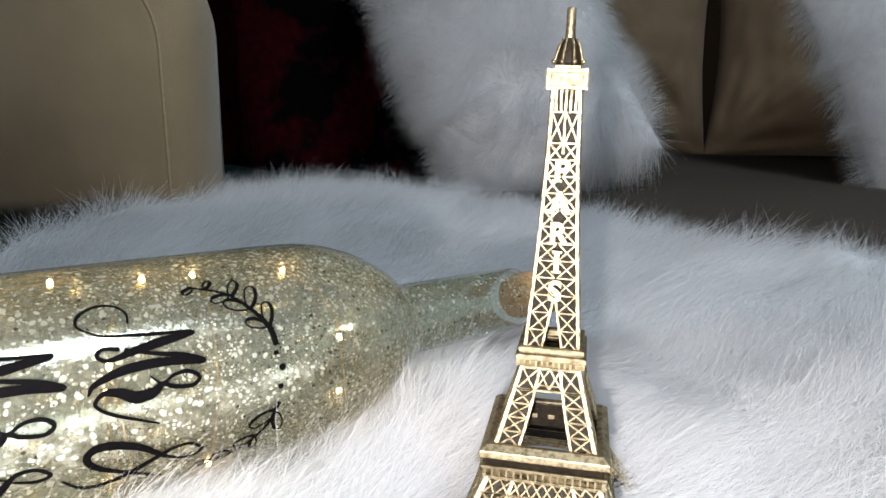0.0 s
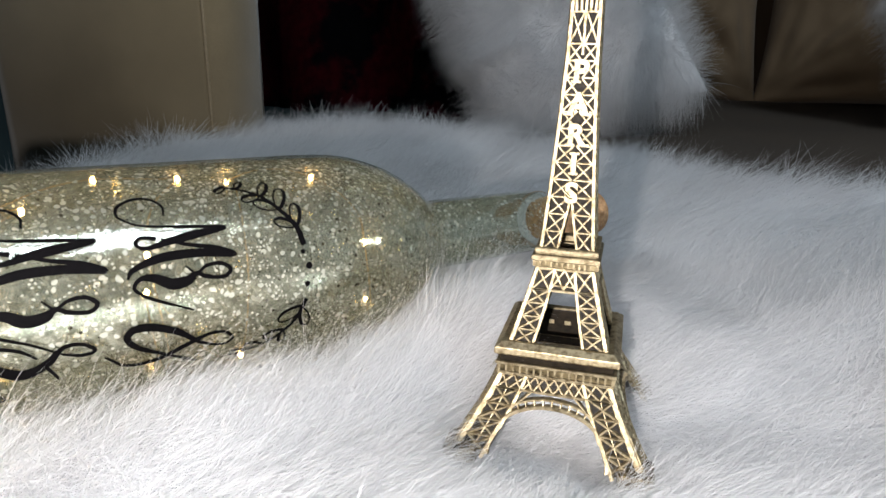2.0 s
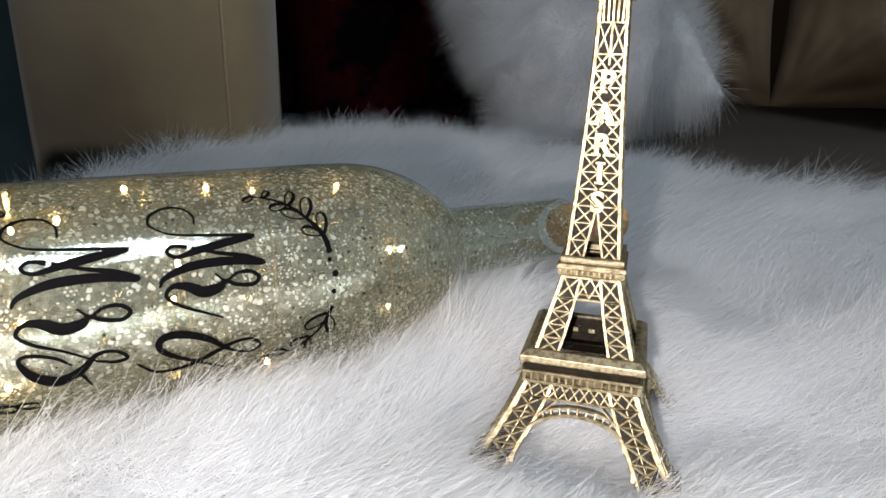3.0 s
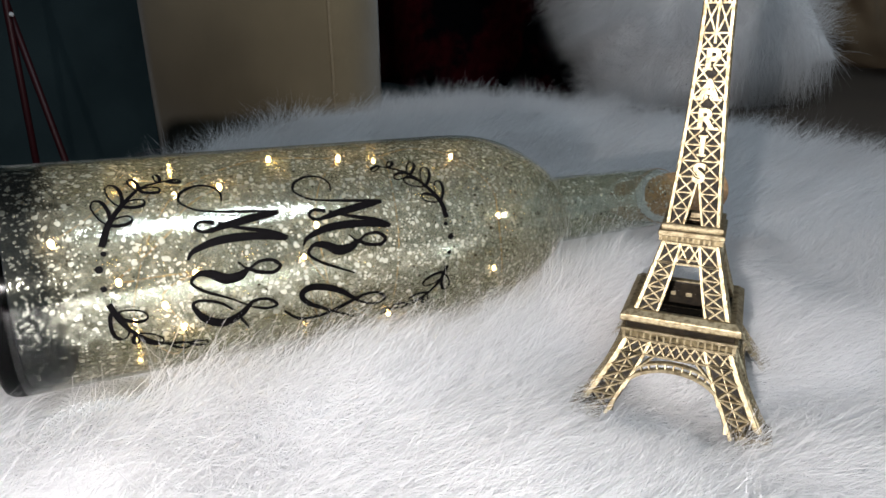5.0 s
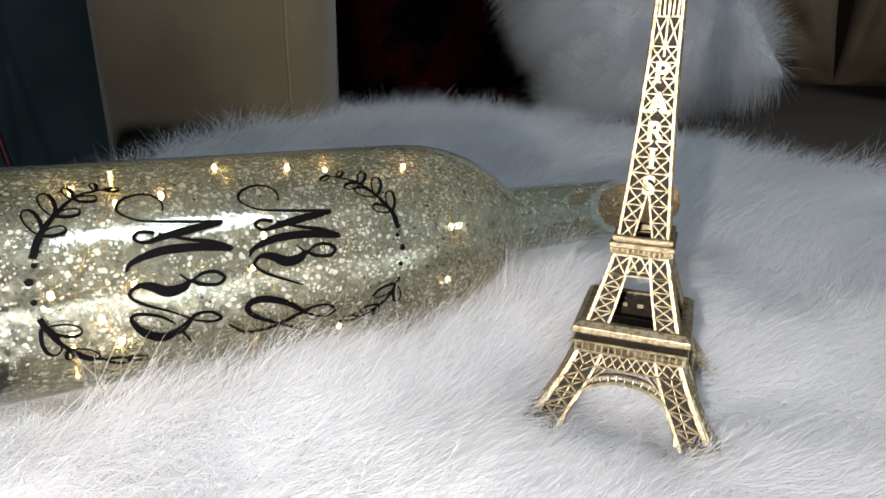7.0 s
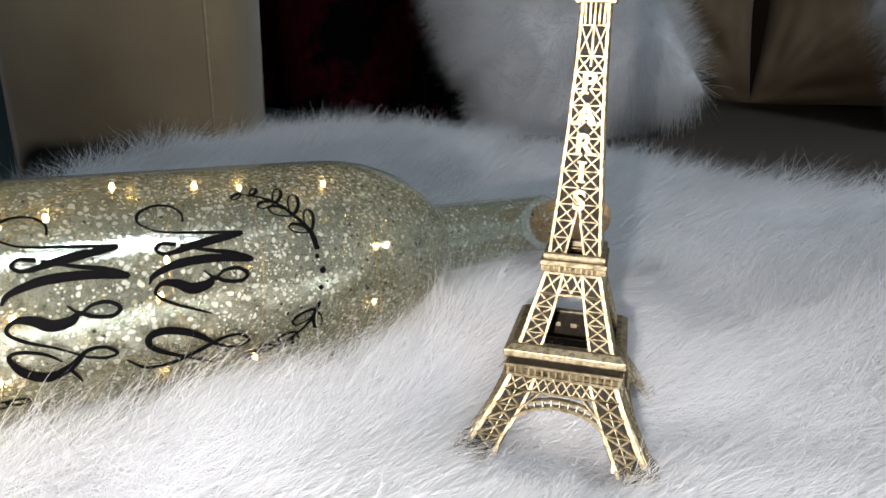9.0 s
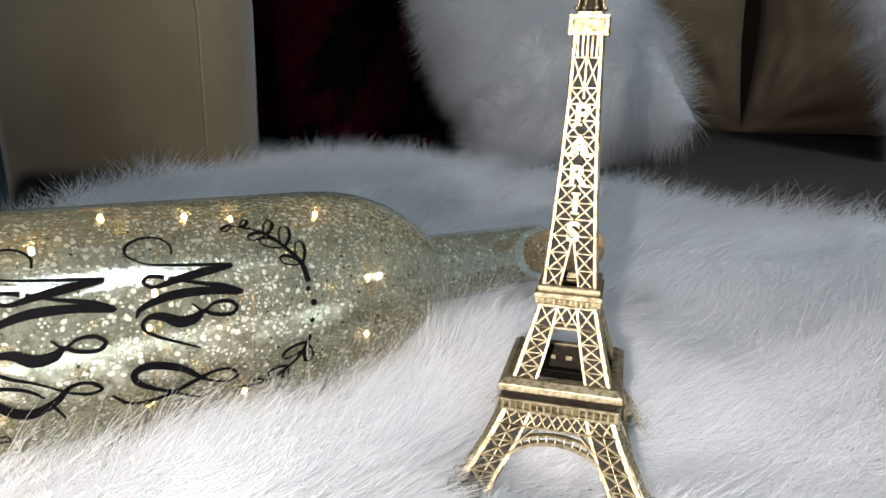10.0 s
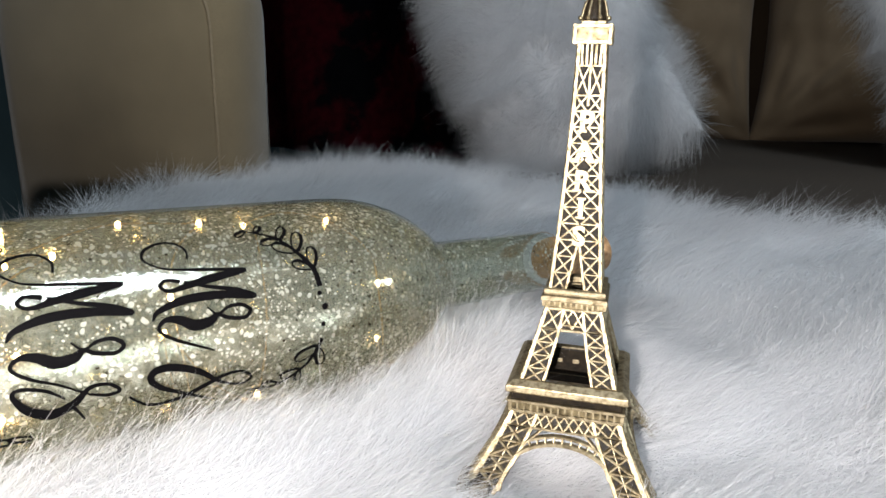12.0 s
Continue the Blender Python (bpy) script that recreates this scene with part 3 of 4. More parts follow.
def fur_blanket():
    rug = tagged(new("fur_blanket"), "white long-pile faux fur blanket spread over the sofa seat", "blanket")
    na, nr = 300, 170
    ang = np.arange(na) / na * 2 * math.pi
    rad = np.r_[np.linspace(0, 1, nr)]
    A, Q = np.meshgrid(ang, rad[1:], indexing="ij")
    R_ = Q * edge_radius(A)
    X, Y = C0[0] + R_ * np.cos(A), C0[1] + R_ * np.sin(A)
    Z = fur_height(X, Y)
    top = np.stack([X, Y, Z], -1)
    rim = top[:, -1].copy()
    rim[:, 2] = SEAT_TOP
    verts = np.concatenate([top.reshape(-1, 3), rim])
    m = nr - 1
    i, j = np.meshgrid(np.arange(na), np.arange(m - 1), indexing="ij")
    i2 = (i + 1) % na
    quads = np.stack([i * m + j, i * m + j + 1, i2 * m + j + 1, i2 * m + j], -1).reshape(-1, 4)
    k = np.arange(na)
    k2 = (k + 1) % na
    skirt = np.stack([k * m + m - 1, na * m + k, na * m + k2, k2 * m + m - 1], -1)
    hub = np.stack([k * m, k2 * m], -1)
    verts = np.concatenate([verts, [[C0[0], C0[1], float(fur_height(C0[0], C0[1]))]]])
    tris = np.concatenate([hub, np.full((na, 1), len(verts) - 1)], 1)
    arrays("backing", verts, [quads, skirt, tris], FUR_BACK, rug, True)

    bo, ba, bs, bu = (np.array(v[:]) for v in (B_ORIGIN, B_AXIS, B_SIDE, B_UP))

    def clear_of_bottle(p):
        q = p - bo
        s, a, b = q @ ba, q @ bs, q @ bu
        r = bottle_radius(np.clip(s, 0, 0.3)) + 0.0006
        d = np.hypot(a, b)
        inside = (d < r) & (s > -0.001) & (s < 0.305)
        k = np.where(inside, r / np.maximum(d, 1e-6), 1.0)
        return bo + np.outer(s, ba) + np.outer(a * k, bs) + np.outer(b * k, bu)

    def patch(name, count, x0, x1, y0, y1, len_lo, len_hi, w_lo, w_hi, near, flat=1.0, clusters=0):
        x, y = rng.uniform(x0, x1, count), rng.uniform(y0, y1, count)
        if clusters:
            k = rng.integers(0, clusters, count)
            x, y = x[k] + rng.normal(size=count) * 0.010, y[k] + rng.normal(size=count) * 0.010
        ang = np.arctan2(y - C0[1], x - C0[0])
        q = np.hypot(x - C0[0], y - C0[1]) / edge_radius(ang)
        px, py = x - bo[0], y - bo[1]
        s, off = px * ba[0] + py * ba[1], px * bs[0] + py * bs[1]
        under = (abs(off) < bottle_radius(np.clip(s, 0, 0.3)) * 0.80) & (s > 0.0) & (s < 0.300)
        inner = (x > -0.30) & (x < 0.20) & (y > -0.17) & (y < 0.16)
        keep = (q < (0.90 if flat < 1 else 1.0)) & ~under & (inner if near else ~inner)
        x, y, q, ang = x[keep], y[keep], q[keep], ang[keep]
        n = len(x)
        root = np.stack([x, y, fur_height(x, y) - 0.001], 1)
        th = 0.5 + 3.0 * (vnoise(x * 9 + 20, y * 9) - 0.5) + 2.2 * (vnoise(x * 34, y * 34 + 7) - 0.5)
        lay = (0.75 + 1.1 * vnoise(x * 26 + 40, y * 26)) * flat
        comb = np.stack([np.cos(th) * lay, np.sin(th) * lay, np.zeros(n)], 1)
        rim = np.clip((q - 0.9) / 0.1, 0, 1)[:, None]
        comb = comb * (1 - rim) + rim * np.stack([np.cos(ang + 0.5) * 1.7, np.sin(ang + 0.5) * 1.7, np.full(n, 0.1)], 1)
        comb += rng.normal(size=(n, 3)) * 0.42
        normal = np.tile([0.0, 0.0, 1.0], (n, 1))
        length = rng.uniform(len_lo, len_hi, n) * (0.75 + 0.5 * vnoise(x * 20 + 9, y * 20 + 30))
        dip = np.exp(-(x ** 2 + (y + 0.02) ** 2) / 0.045 ** 2)
        length *= 1 - 0.40 * dip
        length *= 1 - 0.6 * np.exp(-((x + 0.029) ** 2 + (y + 0.031) ** 2) / 0.012 ** 2)
        ob = strands(name, root, normal, comb, length, rng.uniform(w_lo, w_hi, n), FUR, rug, 0.35, clear_of_bottle)
        tagged(ob, kind="stuff")

    patch("fur", 300000, -0.30, 0.20, -0.17, 0.16, 0.012, 0.026, 0.00012, 0.00024, True)
    patch("fur", 230000, -0.60, 0.50, -0.30, 0.74, 0.018, 0.036, 0.00022, 0.00042, False)
    patch("stray_hair", 5000, -0.30, 0.20, -0.10, 0.16, 0.024, 0.040, 0.00012, 0.00020, True, 0.45)
    patch("stray_hair", 2600, -0.05, 0.05, -0.05, 0.05, 0.020, 0.034, 0.00010, 0.00018, True, 0.8)
    for fx in (-0.03, 0.03):
        for fy in (-0.03, 0.03):
            patch("stray_hair", 900, fx - 0.014, fx + 0.014, fy - 0.014, fy + 0.014, 0.024, 0.036, 0.00010, 0.00018, True, 0.7)
    patch("tuft", 1500, -0.085, -0.04, -0.03, 0.03, 0.018, 0.030, 0.00010, 0.00018, True, 0.55, 40)
    patch("tuft", 7000, 0.08, 0.34, 0.0, 0.20, 0.030, 0.050, 0.00020, 0.00036, False, 0.30, 80)
    patch("tuft", 4000, 0.07, 0.20, -0.02, 0.16, 0.026, 0.044, 0.00014, 0.00026, True, 0.30, 60)
    patch("stray_hair", 4000, -0.50, 0.45, -0.10, 0.70, 0.022, 0.036, 0.00018, 0.00032, False, 0.45)


fur_blanket()


# ---- souvenir tower ----
TZ = 0.0165  # height of its feet


def tower():
    top = tagged(new("souvenir_tower"), "antique brass souvenir lattice tower standing in white fur", "figurine")
    top.location = (0, 0, TZ)
    spins = [Matrix.Rotation(math.pi / 2 * k, 4, "Z") for k in range(4)]

    def h_low(z):
        t = (z - TZ) / (0.0396 - TZ)
        return 0.0172 + 0.0132 * max(0.0, 1 - t) ** 1.15

    def h_mid(z):
        t = (z - 0.0495) / (0.0725 - 0.0495)
        return 0.0088 + 0.0064 * (1 - t) ** 1.05

    def h_top(z):
        t = (z - 0.078) / (0.1535 - 0.078)
        return 0.0041 + 0.0041 * max(0.0, 1 - t) ** 1.55

    def stage(name, h, bars, plates, label, thick=0.0009):
        """bars: (u0, z0, u1, z1, width) on one face, u from -1 to 1 across it; plates: corner lists set behind."""
        bm = bmesh.new()
        for u0, z0, u1, z1, w in bars:
            out = Vector((0, -1, 0))
            steps = 4 if abs(z1 - z0) > 0.012 else 1
            for k in range(steps):
                za, zb = z0 + (z1 - z0) * k / steps, z0 + (z1 - z0) * (k + 1) / steps
                ua, ub = u0 + (u1 - u0) * k / steps, u0 + (u1 - u0) * (k + 1) / steps
                bar_into(bm, (ua * h(za), -h(za), za - TZ), (ub * h(zb), -h(zb), zb - TZ), out, w, thick)
        geom = bm.verts[:] + bm.edges[:] + bm.faces[:]
        for sp in spins[1:]:
            ret = bmesh.ops.duplicate(bm, geom=geom)
            bmesh.ops.transform(bm, matrix=sp, verts=[g for g in ret["geom"] if isinstance(g, bmesh.types.BMVert)])
        bmesh.ops.recalc_face_normals(bm, faces=bm.faces)
        ob = part(name, bm, BRASS, top, label)
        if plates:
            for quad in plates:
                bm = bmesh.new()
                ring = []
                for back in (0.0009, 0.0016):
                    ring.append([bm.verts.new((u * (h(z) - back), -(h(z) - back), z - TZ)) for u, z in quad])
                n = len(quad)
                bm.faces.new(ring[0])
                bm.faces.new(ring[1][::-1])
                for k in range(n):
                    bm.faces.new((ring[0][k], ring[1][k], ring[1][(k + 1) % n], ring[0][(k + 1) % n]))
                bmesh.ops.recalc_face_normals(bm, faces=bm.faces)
                # dark plate carries the shade of the tower's interior in its colour
                plate = part("backing_plate", bm, BRASS_DARK, ob, "tarnished dark recess with its shade in the colour")
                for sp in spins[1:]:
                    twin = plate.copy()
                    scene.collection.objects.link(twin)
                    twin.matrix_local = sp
        return ob

    def cross(bars, ua0, ua1, za, ub0, ub1, zb, w):
        """An X in the cell whose lower side runs from ua0 to ua1 at za and upper side from ub0 to ub1 at zb."""
        bars.append((ua0, za, ub1, zb, w))
        bars.append((ua1, za, ub0, zb, w))

    # shaft
    bars, plates = [], []
    zs = [0.0785]
    while zs[-1] < 0.142:
        zs.append(zs[-1] + 0.0036 + 0.22 * h_top(zs[-1]))
    zs[-1] = 0.1465
    split = 0.0945
    inner = lambda z: max(0.0, 0.34 * (split - z) / (split - 0.0785))
    for sgn in (-1, 1):
        bars.append((sgn * 0.94, 0.0785, sgn * 0.94, 0.1525, 0.00105))
        bars.append((sgn * 0.36, 0.0785, 0.0, split + 0.001, 0.00075))
        for za, zb in zip(zs, zs[1:]):
            ia, ib = sgn * max(0.06, inner(za) + 0.05), sgn * max(0.06, inner(zb) + 0.05)
            cross(bars, ia, sgn * 0.86, za, ib, sgn * 0.86, zb, 0.00046)
            bars.append((ib, zb, sgn * 0.9, zb, 0.00046))
        plates.append([(sgn * (inner(0.0785) + 0.04), 0.0785), (sgn * 0.95, 0.0785), (sgn * 0.95, split), (sgn * 0.03, split)][:: sgn])
    bars.append((0, split, 0, 0.0905 + 0.0045, 0.0006))
    bars.append((0, 0.1350, 0, 0.1465, 0.0007))
    for u in (-0.62, -0.3, 0.0, 0.3, 0.62):
        bars.append((u, 0.1465, u * 1.1, 0.1530, 0.0007))
    for za, zb in ((split, 0.112), (0.112, 0.130), (0.130, 0.1525)):
        plates.append([(-0.95, za), (0.95, za), (0.95, zb), (-0.95, zb)])
    stage("shaft", h_top, bars, plates, "")

    # middle legs
    bars, plates = [], []
    beam = 0.0658
    for sgn in (-1, 1):
        bars.append((sgn * 0.95, 0.0495, sgn * 0.95, 0.0725, 0.0013))
        bars.append((sgn * 0.50, 0.0495, sgn * 0.33, 0.0725, 0.0009))
        zz = np.linspace(0.0495, beam, 5)
        iu = lambda z: sgn * (0.50 - 0.17 * (z - 0.0495) / 0.023 + 0.03)
        for za, zb in zip(zz, zz[1:]):
            cross(bars, iu(za), sgn * 0.9, za, iu(zb), sgn * 0.9, zb, 0.0006)
            bars.append((iu(zb), zb, sgn * 0.92, zb, 0.0006))
        cross(bars, sgn * 0.40, sgn * 0.9, beam, sgn * 0.36, sgn * 0.9, 0.0722, 0.0006)
        plates.append([(sgn * 0.52, 0.0495), (sgn * 0.95, 0.0495), (sgn * 0.95, beam), (sgn * 0.40, beam)][:: sgn])
    for a, b in ((-0.36, 0.0), (0.0, 0.36)):
        cross(bars, a, b, beam + 0.0006, a, b, 0.0722, 0.0006)
    bars.append((-0.95, beam, 0.95, beam, 0.0008))
    bars.append((-0.36, beam + 0.0016, 0.36, beam + 0.0016, 0.0005))
    bars.append((-0.95, 0.0722, 0.95, 0.0722, 0.0009))
    plates.append([(-0.95, beam), (0.95, beam), (0.95, 0.0722), (-0.95, 0.0722)])
    stage("middle_stage", h_mid, bars, plates, "")

    # arched legs
    bars = []
    z_hi, z_sp = 0.0394, 0.0352
    iu = lambda z: 0.56 + 0.08 * (z_hi - z) / (z_hi - TZ)
    for sgn in (-1, 1):
        bars.append((sgn * 0.955, TZ, sgn * 0.955, z_hi, 0.0017))
        bars.append((sgn * 0.60, 0.0245, sgn * 0.50, z_hi, 0.0011))
        zz = np.linspace(TZ + 0.0012, z_sp, 5)
        for za, zb in zip(zz, zz[1:]):
            cross(bars, sgn * iu(za), sgn * 0.92, za, sgn * iu(zb), sgn * 0.92, zb, 0.0007)
            bars.append((sgn * iu(zb), zb, sgn * 0.93, zb, 0.0007))
            bars.append((sgn * (iu(za) + 0.92) / 2, za, sgn * (iu(zb) + 0.92) / 2, zb, 0.0004))
        cross(bars, sgn * 0.52, sgn * 0.73, z_sp, sgn * 0.50, sgn * 0.72, z_hi, 0.0006)
        cross(bars, sgn * 0.73, sgn * 0.93, z_sp, sgn * 0.72, sgn * 0.93, z_hi, 0.0006)
    for k in range(6):
        a, b = -0.5 + k / 6, -0.5 + (k + 1) / 6
        cross(bars, a, b, z_sp, a, b, z_hi, 0.0006)
    bars.append((-0.95, z_sp, 0.95, z_sp, 0.0008))
    bars.append((-0.95, z_hi, 0.95, z_hi, 0.0009))
    # arch: two ribs with struts between
    n = 22
    ribs = []
    for rise, reach in ((0.0138, 0.0180), (0.0159, 0.0195)):
        pts = []
        for k in range(n + 1):
            a = math.pi * k / n
            z = TZ + 0.0012 + rise * math.sin(a) ** 0.8
            pts.append((-reach * math.cos(a) / h_low(z), z))
        ribs.append(pts)
    for pts, w in zip(ribs, (0.0012, 0.0008)):
        for p, q in zip(pts, pts[1:]):
            if max(abs(p[0]), abs(q[0])) < iu(p[1]) + 0.02:
                bars.append((*p, *q, w))
    for sgn in (-1, 1):
        bars.append((sgn * (iu(TZ) + 0.01), TZ, sgn * iu(0.0260), 0.0260, 0.0012))
    for p, q in zip(*ribs):
        if abs(q[0]) < iu(q[1]) - 0.02:
            bars.append((*p, *q, 0.0005))
    for sgn in (-1, 1):
        bars.append((sgn * 0.56, 0.0300, sgn * 0.34, z_sp, 0.0006))
    plates = []
    zz = np.linspace(TZ + 0.0005, z_hi, 4)
    for sgn in (-1, 1):
        for za, zb in zip(zz, zz[1:]):
            plates.append([(sgn * iu(za), za), (sgn * 0.96, za), (sgn * 0.96, zb), (sgn * iu(zb), zb)][:: sgn])
    plates.append([(-0.55, z_sp), (0.55, z_sp), (0.55, z_hi), (-0.55, z_hi)])
    stage("arched_base", h_low, bars, plates, "", 0.0014)
    # feet pads
    for sx in (-1, 1):
        for sy in (-1, 1):
            bm = bmesh.new()
            box_into(bm, (-0.0054, -0.0054, 0.0), (0.0054, 0.0054, 0.0056), 0.0016)
            pad = part("foot", bm, PATINA, top, "browned foot pad")
            pad.location = (sx * 0.0263, sy * 0.0263, -0.0024)

    def ring(name, layers, hole, parent, mat, smooth=False):
        """A square frame: layers of (half width, z) outside, open in the middle by hole."""
        bm = bmesh.new()
        loops = []
        seq = [(w, z) for w, z in layers] + [(hole, layers[-1][1] - 0.0004), (hole, layers[0][1])]
        for w, z in seq:
            loops.append([bm.verts.new((sx * w, sy * w, z - TZ)) for sx, sy in ((-1, -1), (1, -1), (1, 1), (-1, 1))])
        for a, b in zip(loops, loops[1:] + loops[:1]):
            for k in range(4):
                bm.faces.new((a[k], a[(k + 1) % 4], b[(k + 1) % 4], b[k]))
        bmesh.ops.recalc_face_normals(bm, faces=bm.faces)
        es = [e for e in bm.edges if e.calc_face_angle(0) > 0.7]
        bmesh.ops.bevel(bm, geom=es, offset=0.00022, segments=1, affect="EDGES")
        return part(name, bm, mat, parent)

    first = ring("first_platform", [(0.0186, 0.0462), (0.0190, 0.0468), (0.0189, 0.0486), (0.0168, 0.0503)], 0.0150, top, BRASS)
    # inner wall and recessed band: shade of the hollow is in the dark brass
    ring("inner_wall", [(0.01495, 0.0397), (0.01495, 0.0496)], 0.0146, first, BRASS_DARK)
    # pale plates imitate light coming through small slots in the back wall
    for x, w in ((-0.0050, 0.0009), (0.0005, 0.0011), (0.0058, 0.0011)):
        bm = bmesh.new()
        box_into(bm, (x - w, 0.0142, 0.0442 - TZ), (x + w, 0.0148, 0.0456 - TZ), 0.0001)
        part("slot_light_plate", bm, BRASS, first, "small pale plate in place of a lit slot inside the rim")
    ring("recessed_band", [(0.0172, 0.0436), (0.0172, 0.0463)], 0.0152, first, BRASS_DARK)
    ring("moulding", [(0.0184, 0.0427), (0.0184, 0.0437)], 0.0152, first, BRASS)
    ring("frieze", [(0.0174, 0.0402), (0.0174, 0.0428)], 0.0152, first, PATINA)
    ring("lower_moulding", [(0.0180, 0.0395), (0.0180, 0.0403)], 0.0152, first, BRASS)
    bm = bmesh.new()
    for k in range(17):
        x = -0.0172 + 0.0344 * k / 16
        box_into(bm, (x - 0.0003, -0.0180, 0.0402 - TZ), (x + 0.0003, -0.0173, 0.0428 - TZ))
    geom = bm.verts[:] + bm.edges[:] + bm.faces[:]
    for sp in spins[1:]:
        ret = bmesh.ops.duplicate(bm, geom=geom)
        bmesh.ops.transform(bm, matrix=sp, verts=[g for g in ret["geom"] if isinstance(g, bmesh.types.BMVert)])
    tagged(part("dentil_course", bm, BRASS, first), kind="stuff")
    second = ring("second_platform", [(0.0101, 0.0748), (0.0103, 0.0752), (0.0103, 0.0764), (0.0098, 0.0767)], 0.0070, top, BRASS)
    ring("upper_ledge", [(0.0094, 0.0767), (0.0096, 0.0776), (0.0096, 0.0786), (0.0088, 0.0790)], 0.0070, second, BRASS)
    ring("frieze", [(0.0093, 0.0728), (0.0093, 0.0749)], 0.0070, second, PATINA)
    bm = bmesh.new()
    for k in range(12):
        x = -0.0092 + 0.0184 * k / 11
        box_into(bm, (x - 0.0003, -0.0099, 0.0730 - TZ), (x + 0.0003, -0.0092, 0.0749 - TZ))
    geom = bm.verts[:] + bm.edges[:] + bm.faces[:]
    for sp in spins[1:]:
        ret = bmesh.ops.duplicate(bm, geom=geom)
        bmesh.ops.transform(bm, matrix=sp, verts=[g for g in ret["geom"] if isinstance(g, bmesh.types.BMVert)])
    tagged(part("dentil_course", bm, BRASS, second), kind="stuff")
    # lookout box with raised rim on each face
    third = ring("top_platform", [(0.0050, 0.1528), (0.0052, 0.1532), (0.0052, 0.1574), (0.0049, 0.1577)], 0.0008, top, PATINA)
    bm = bmesh.new()
    f = 0.0056
    for a, b in (((-f, 0.1576), (f, 0.1576)), ((-f, 0.1531), (f, 0.1531)), ((-f + 0.0004, 0.1531), (-f + 0.0004, 0.1576)), ((f - 0.0004, 0.1531), (f - 0.0004, 0.1576))):
        bar_into(bm, (a[0], -0.0054, a[1] - TZ), (b[0], -0.0054, b[1] - TZ), (0, -1, 0), 0.0010, 0.0008)
    geom = bm.verts[:] + bm.edges[:] + bm.faces[:]
    for sp in spins[1:]:
        ret = bmesh.ops.duplicate(bm, geom=geom)
        bmesh.ops.transform(bm, matrix=sp, verts=[g for g in ret["geom"] if isinstance(g, bmesh.types.BMVert)])
    bmesh.ops.recalc_face_normals(bm, faces=bm.faces)
    part("raised_rim", bm, BRASS, third)
    ring("upper_step", [(0.0036, 0.1577), (0.0036, 0.1592)], 0.0008, third, BRASS)
    bm = bmesh.new()
    lathe(bm, [(0.0, 0.1590 - TZ), (0.0037, 0.1590 - TZ), (0.0036, 0.1603 - TZ), (0.0034, 0.1620 - TZ), (0.0029, 0.1640 - TZ), (0.0021, 0.1655 - TZ), (0.0014, 0.1663 - TZ), (0.0, 0.1664 - TZ)], 24)
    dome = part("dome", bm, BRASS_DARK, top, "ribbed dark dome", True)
    for k in range(8):
        a = math.pi / 4 * k + 0.39
        pts = [(r * math.cos(a), r * math.sin(a), z - TZ) for r, z in ((0.0040, 0.1592), (0.0039, 0.1605), (0.0036, 0.1622), (0.0030, 0.1643), (0.0020, 0.1660))]
        part("rib", tube_points(pts, 0.00042, 6), BRASS, dome, "", True)
        bm = bmesh.new()
        bmesh.ops.create_icosphere(bm, subdivisions=2, radius=0.0007)
        for v in bm.verts:
            v.co += Vector((0.0044 * math.cos(a), 0.0044 * math.sin(a), 0.1600 - TZ))
        part("knob", bm, BRASS, dome, "", True)
    bm = bmesh.new()
    lathe(bm, [(0.0, 0.1655 - TZ), (0.0015, 0.1655 - TZ), (0.0014, 0.1670 - TZ), (0.0013, 0.1690 - TZ), (0.00125, 0.1738 - TZ), (0.0010, 0.1743 - TZ), (0.0, 0.1744 - TZ)], 16)
    part("spire", bm, BRASS, top, "", True)
    # raised letters down the front
    for ch, z in (("P", 0.1303), ("A", 0.1213), ("R", 0.1126), ("I", 0.1043), ("S", 0.0958)):
        cu = bpy.data.curves.new("letter", "FONT")
        cu.body, cu.size, cu.extrude, cu.offset, cu.bevel_depth = ch, 0.0084, 0.0007, 0.00026, 0.00012
        cu.align_x, cu.align_y = "CENTER", "CENTER"
        tmp = bpy.data.objects.new("letter_curve", cu)
        scene.collection.objects.link(tmp)
        bpy.context.view_layer.update()
        me = bpy.data.meshes.new_from_object(tmp.evaluated_get(bpy.context.evaluated_depsgraph_get()))
        bpy.data.objects.remove(tmp)
        me.materials.clear()
        me.materials.append(BRASS)
        xs, ys = [v.co.x for v in me.vertices], [v.co.y for v in me.vertices]
        x0, x1, y0, y1 = min(xs), max(xs), min(ys), max(ys)
        foot = 0.00075
        feet = {"P": [(x0 + foot, y0)], "A": [(x0 + foot, y0), (x1 - foot, y0)], "R": [(x0 + foot, y0), (x1 - foot, y0)], "I": [(0, y0), (0, y1 - 0.0006)], "S": []}[ch]
        bm = bmesh.new()
        bm.from_mesh(me)
        for fx, fy in feet:
            box_into(bm, (fx - 0.0014, fy - 0.0001, -0.0006), (fx + 0.0014, fy + 0.0007, 0.00078), 0.0001)
        bm.to_mesh(me)
        bm.free()
        ob = new("letter", me)
        ob.parent = top
        ob.matrix_local = pose(0, -h_top(z) - 0.0011, z - TZ, 90 - 3, 0, 0)
        ob["label"] = "raised brass letter " + ch
    return top


tower()


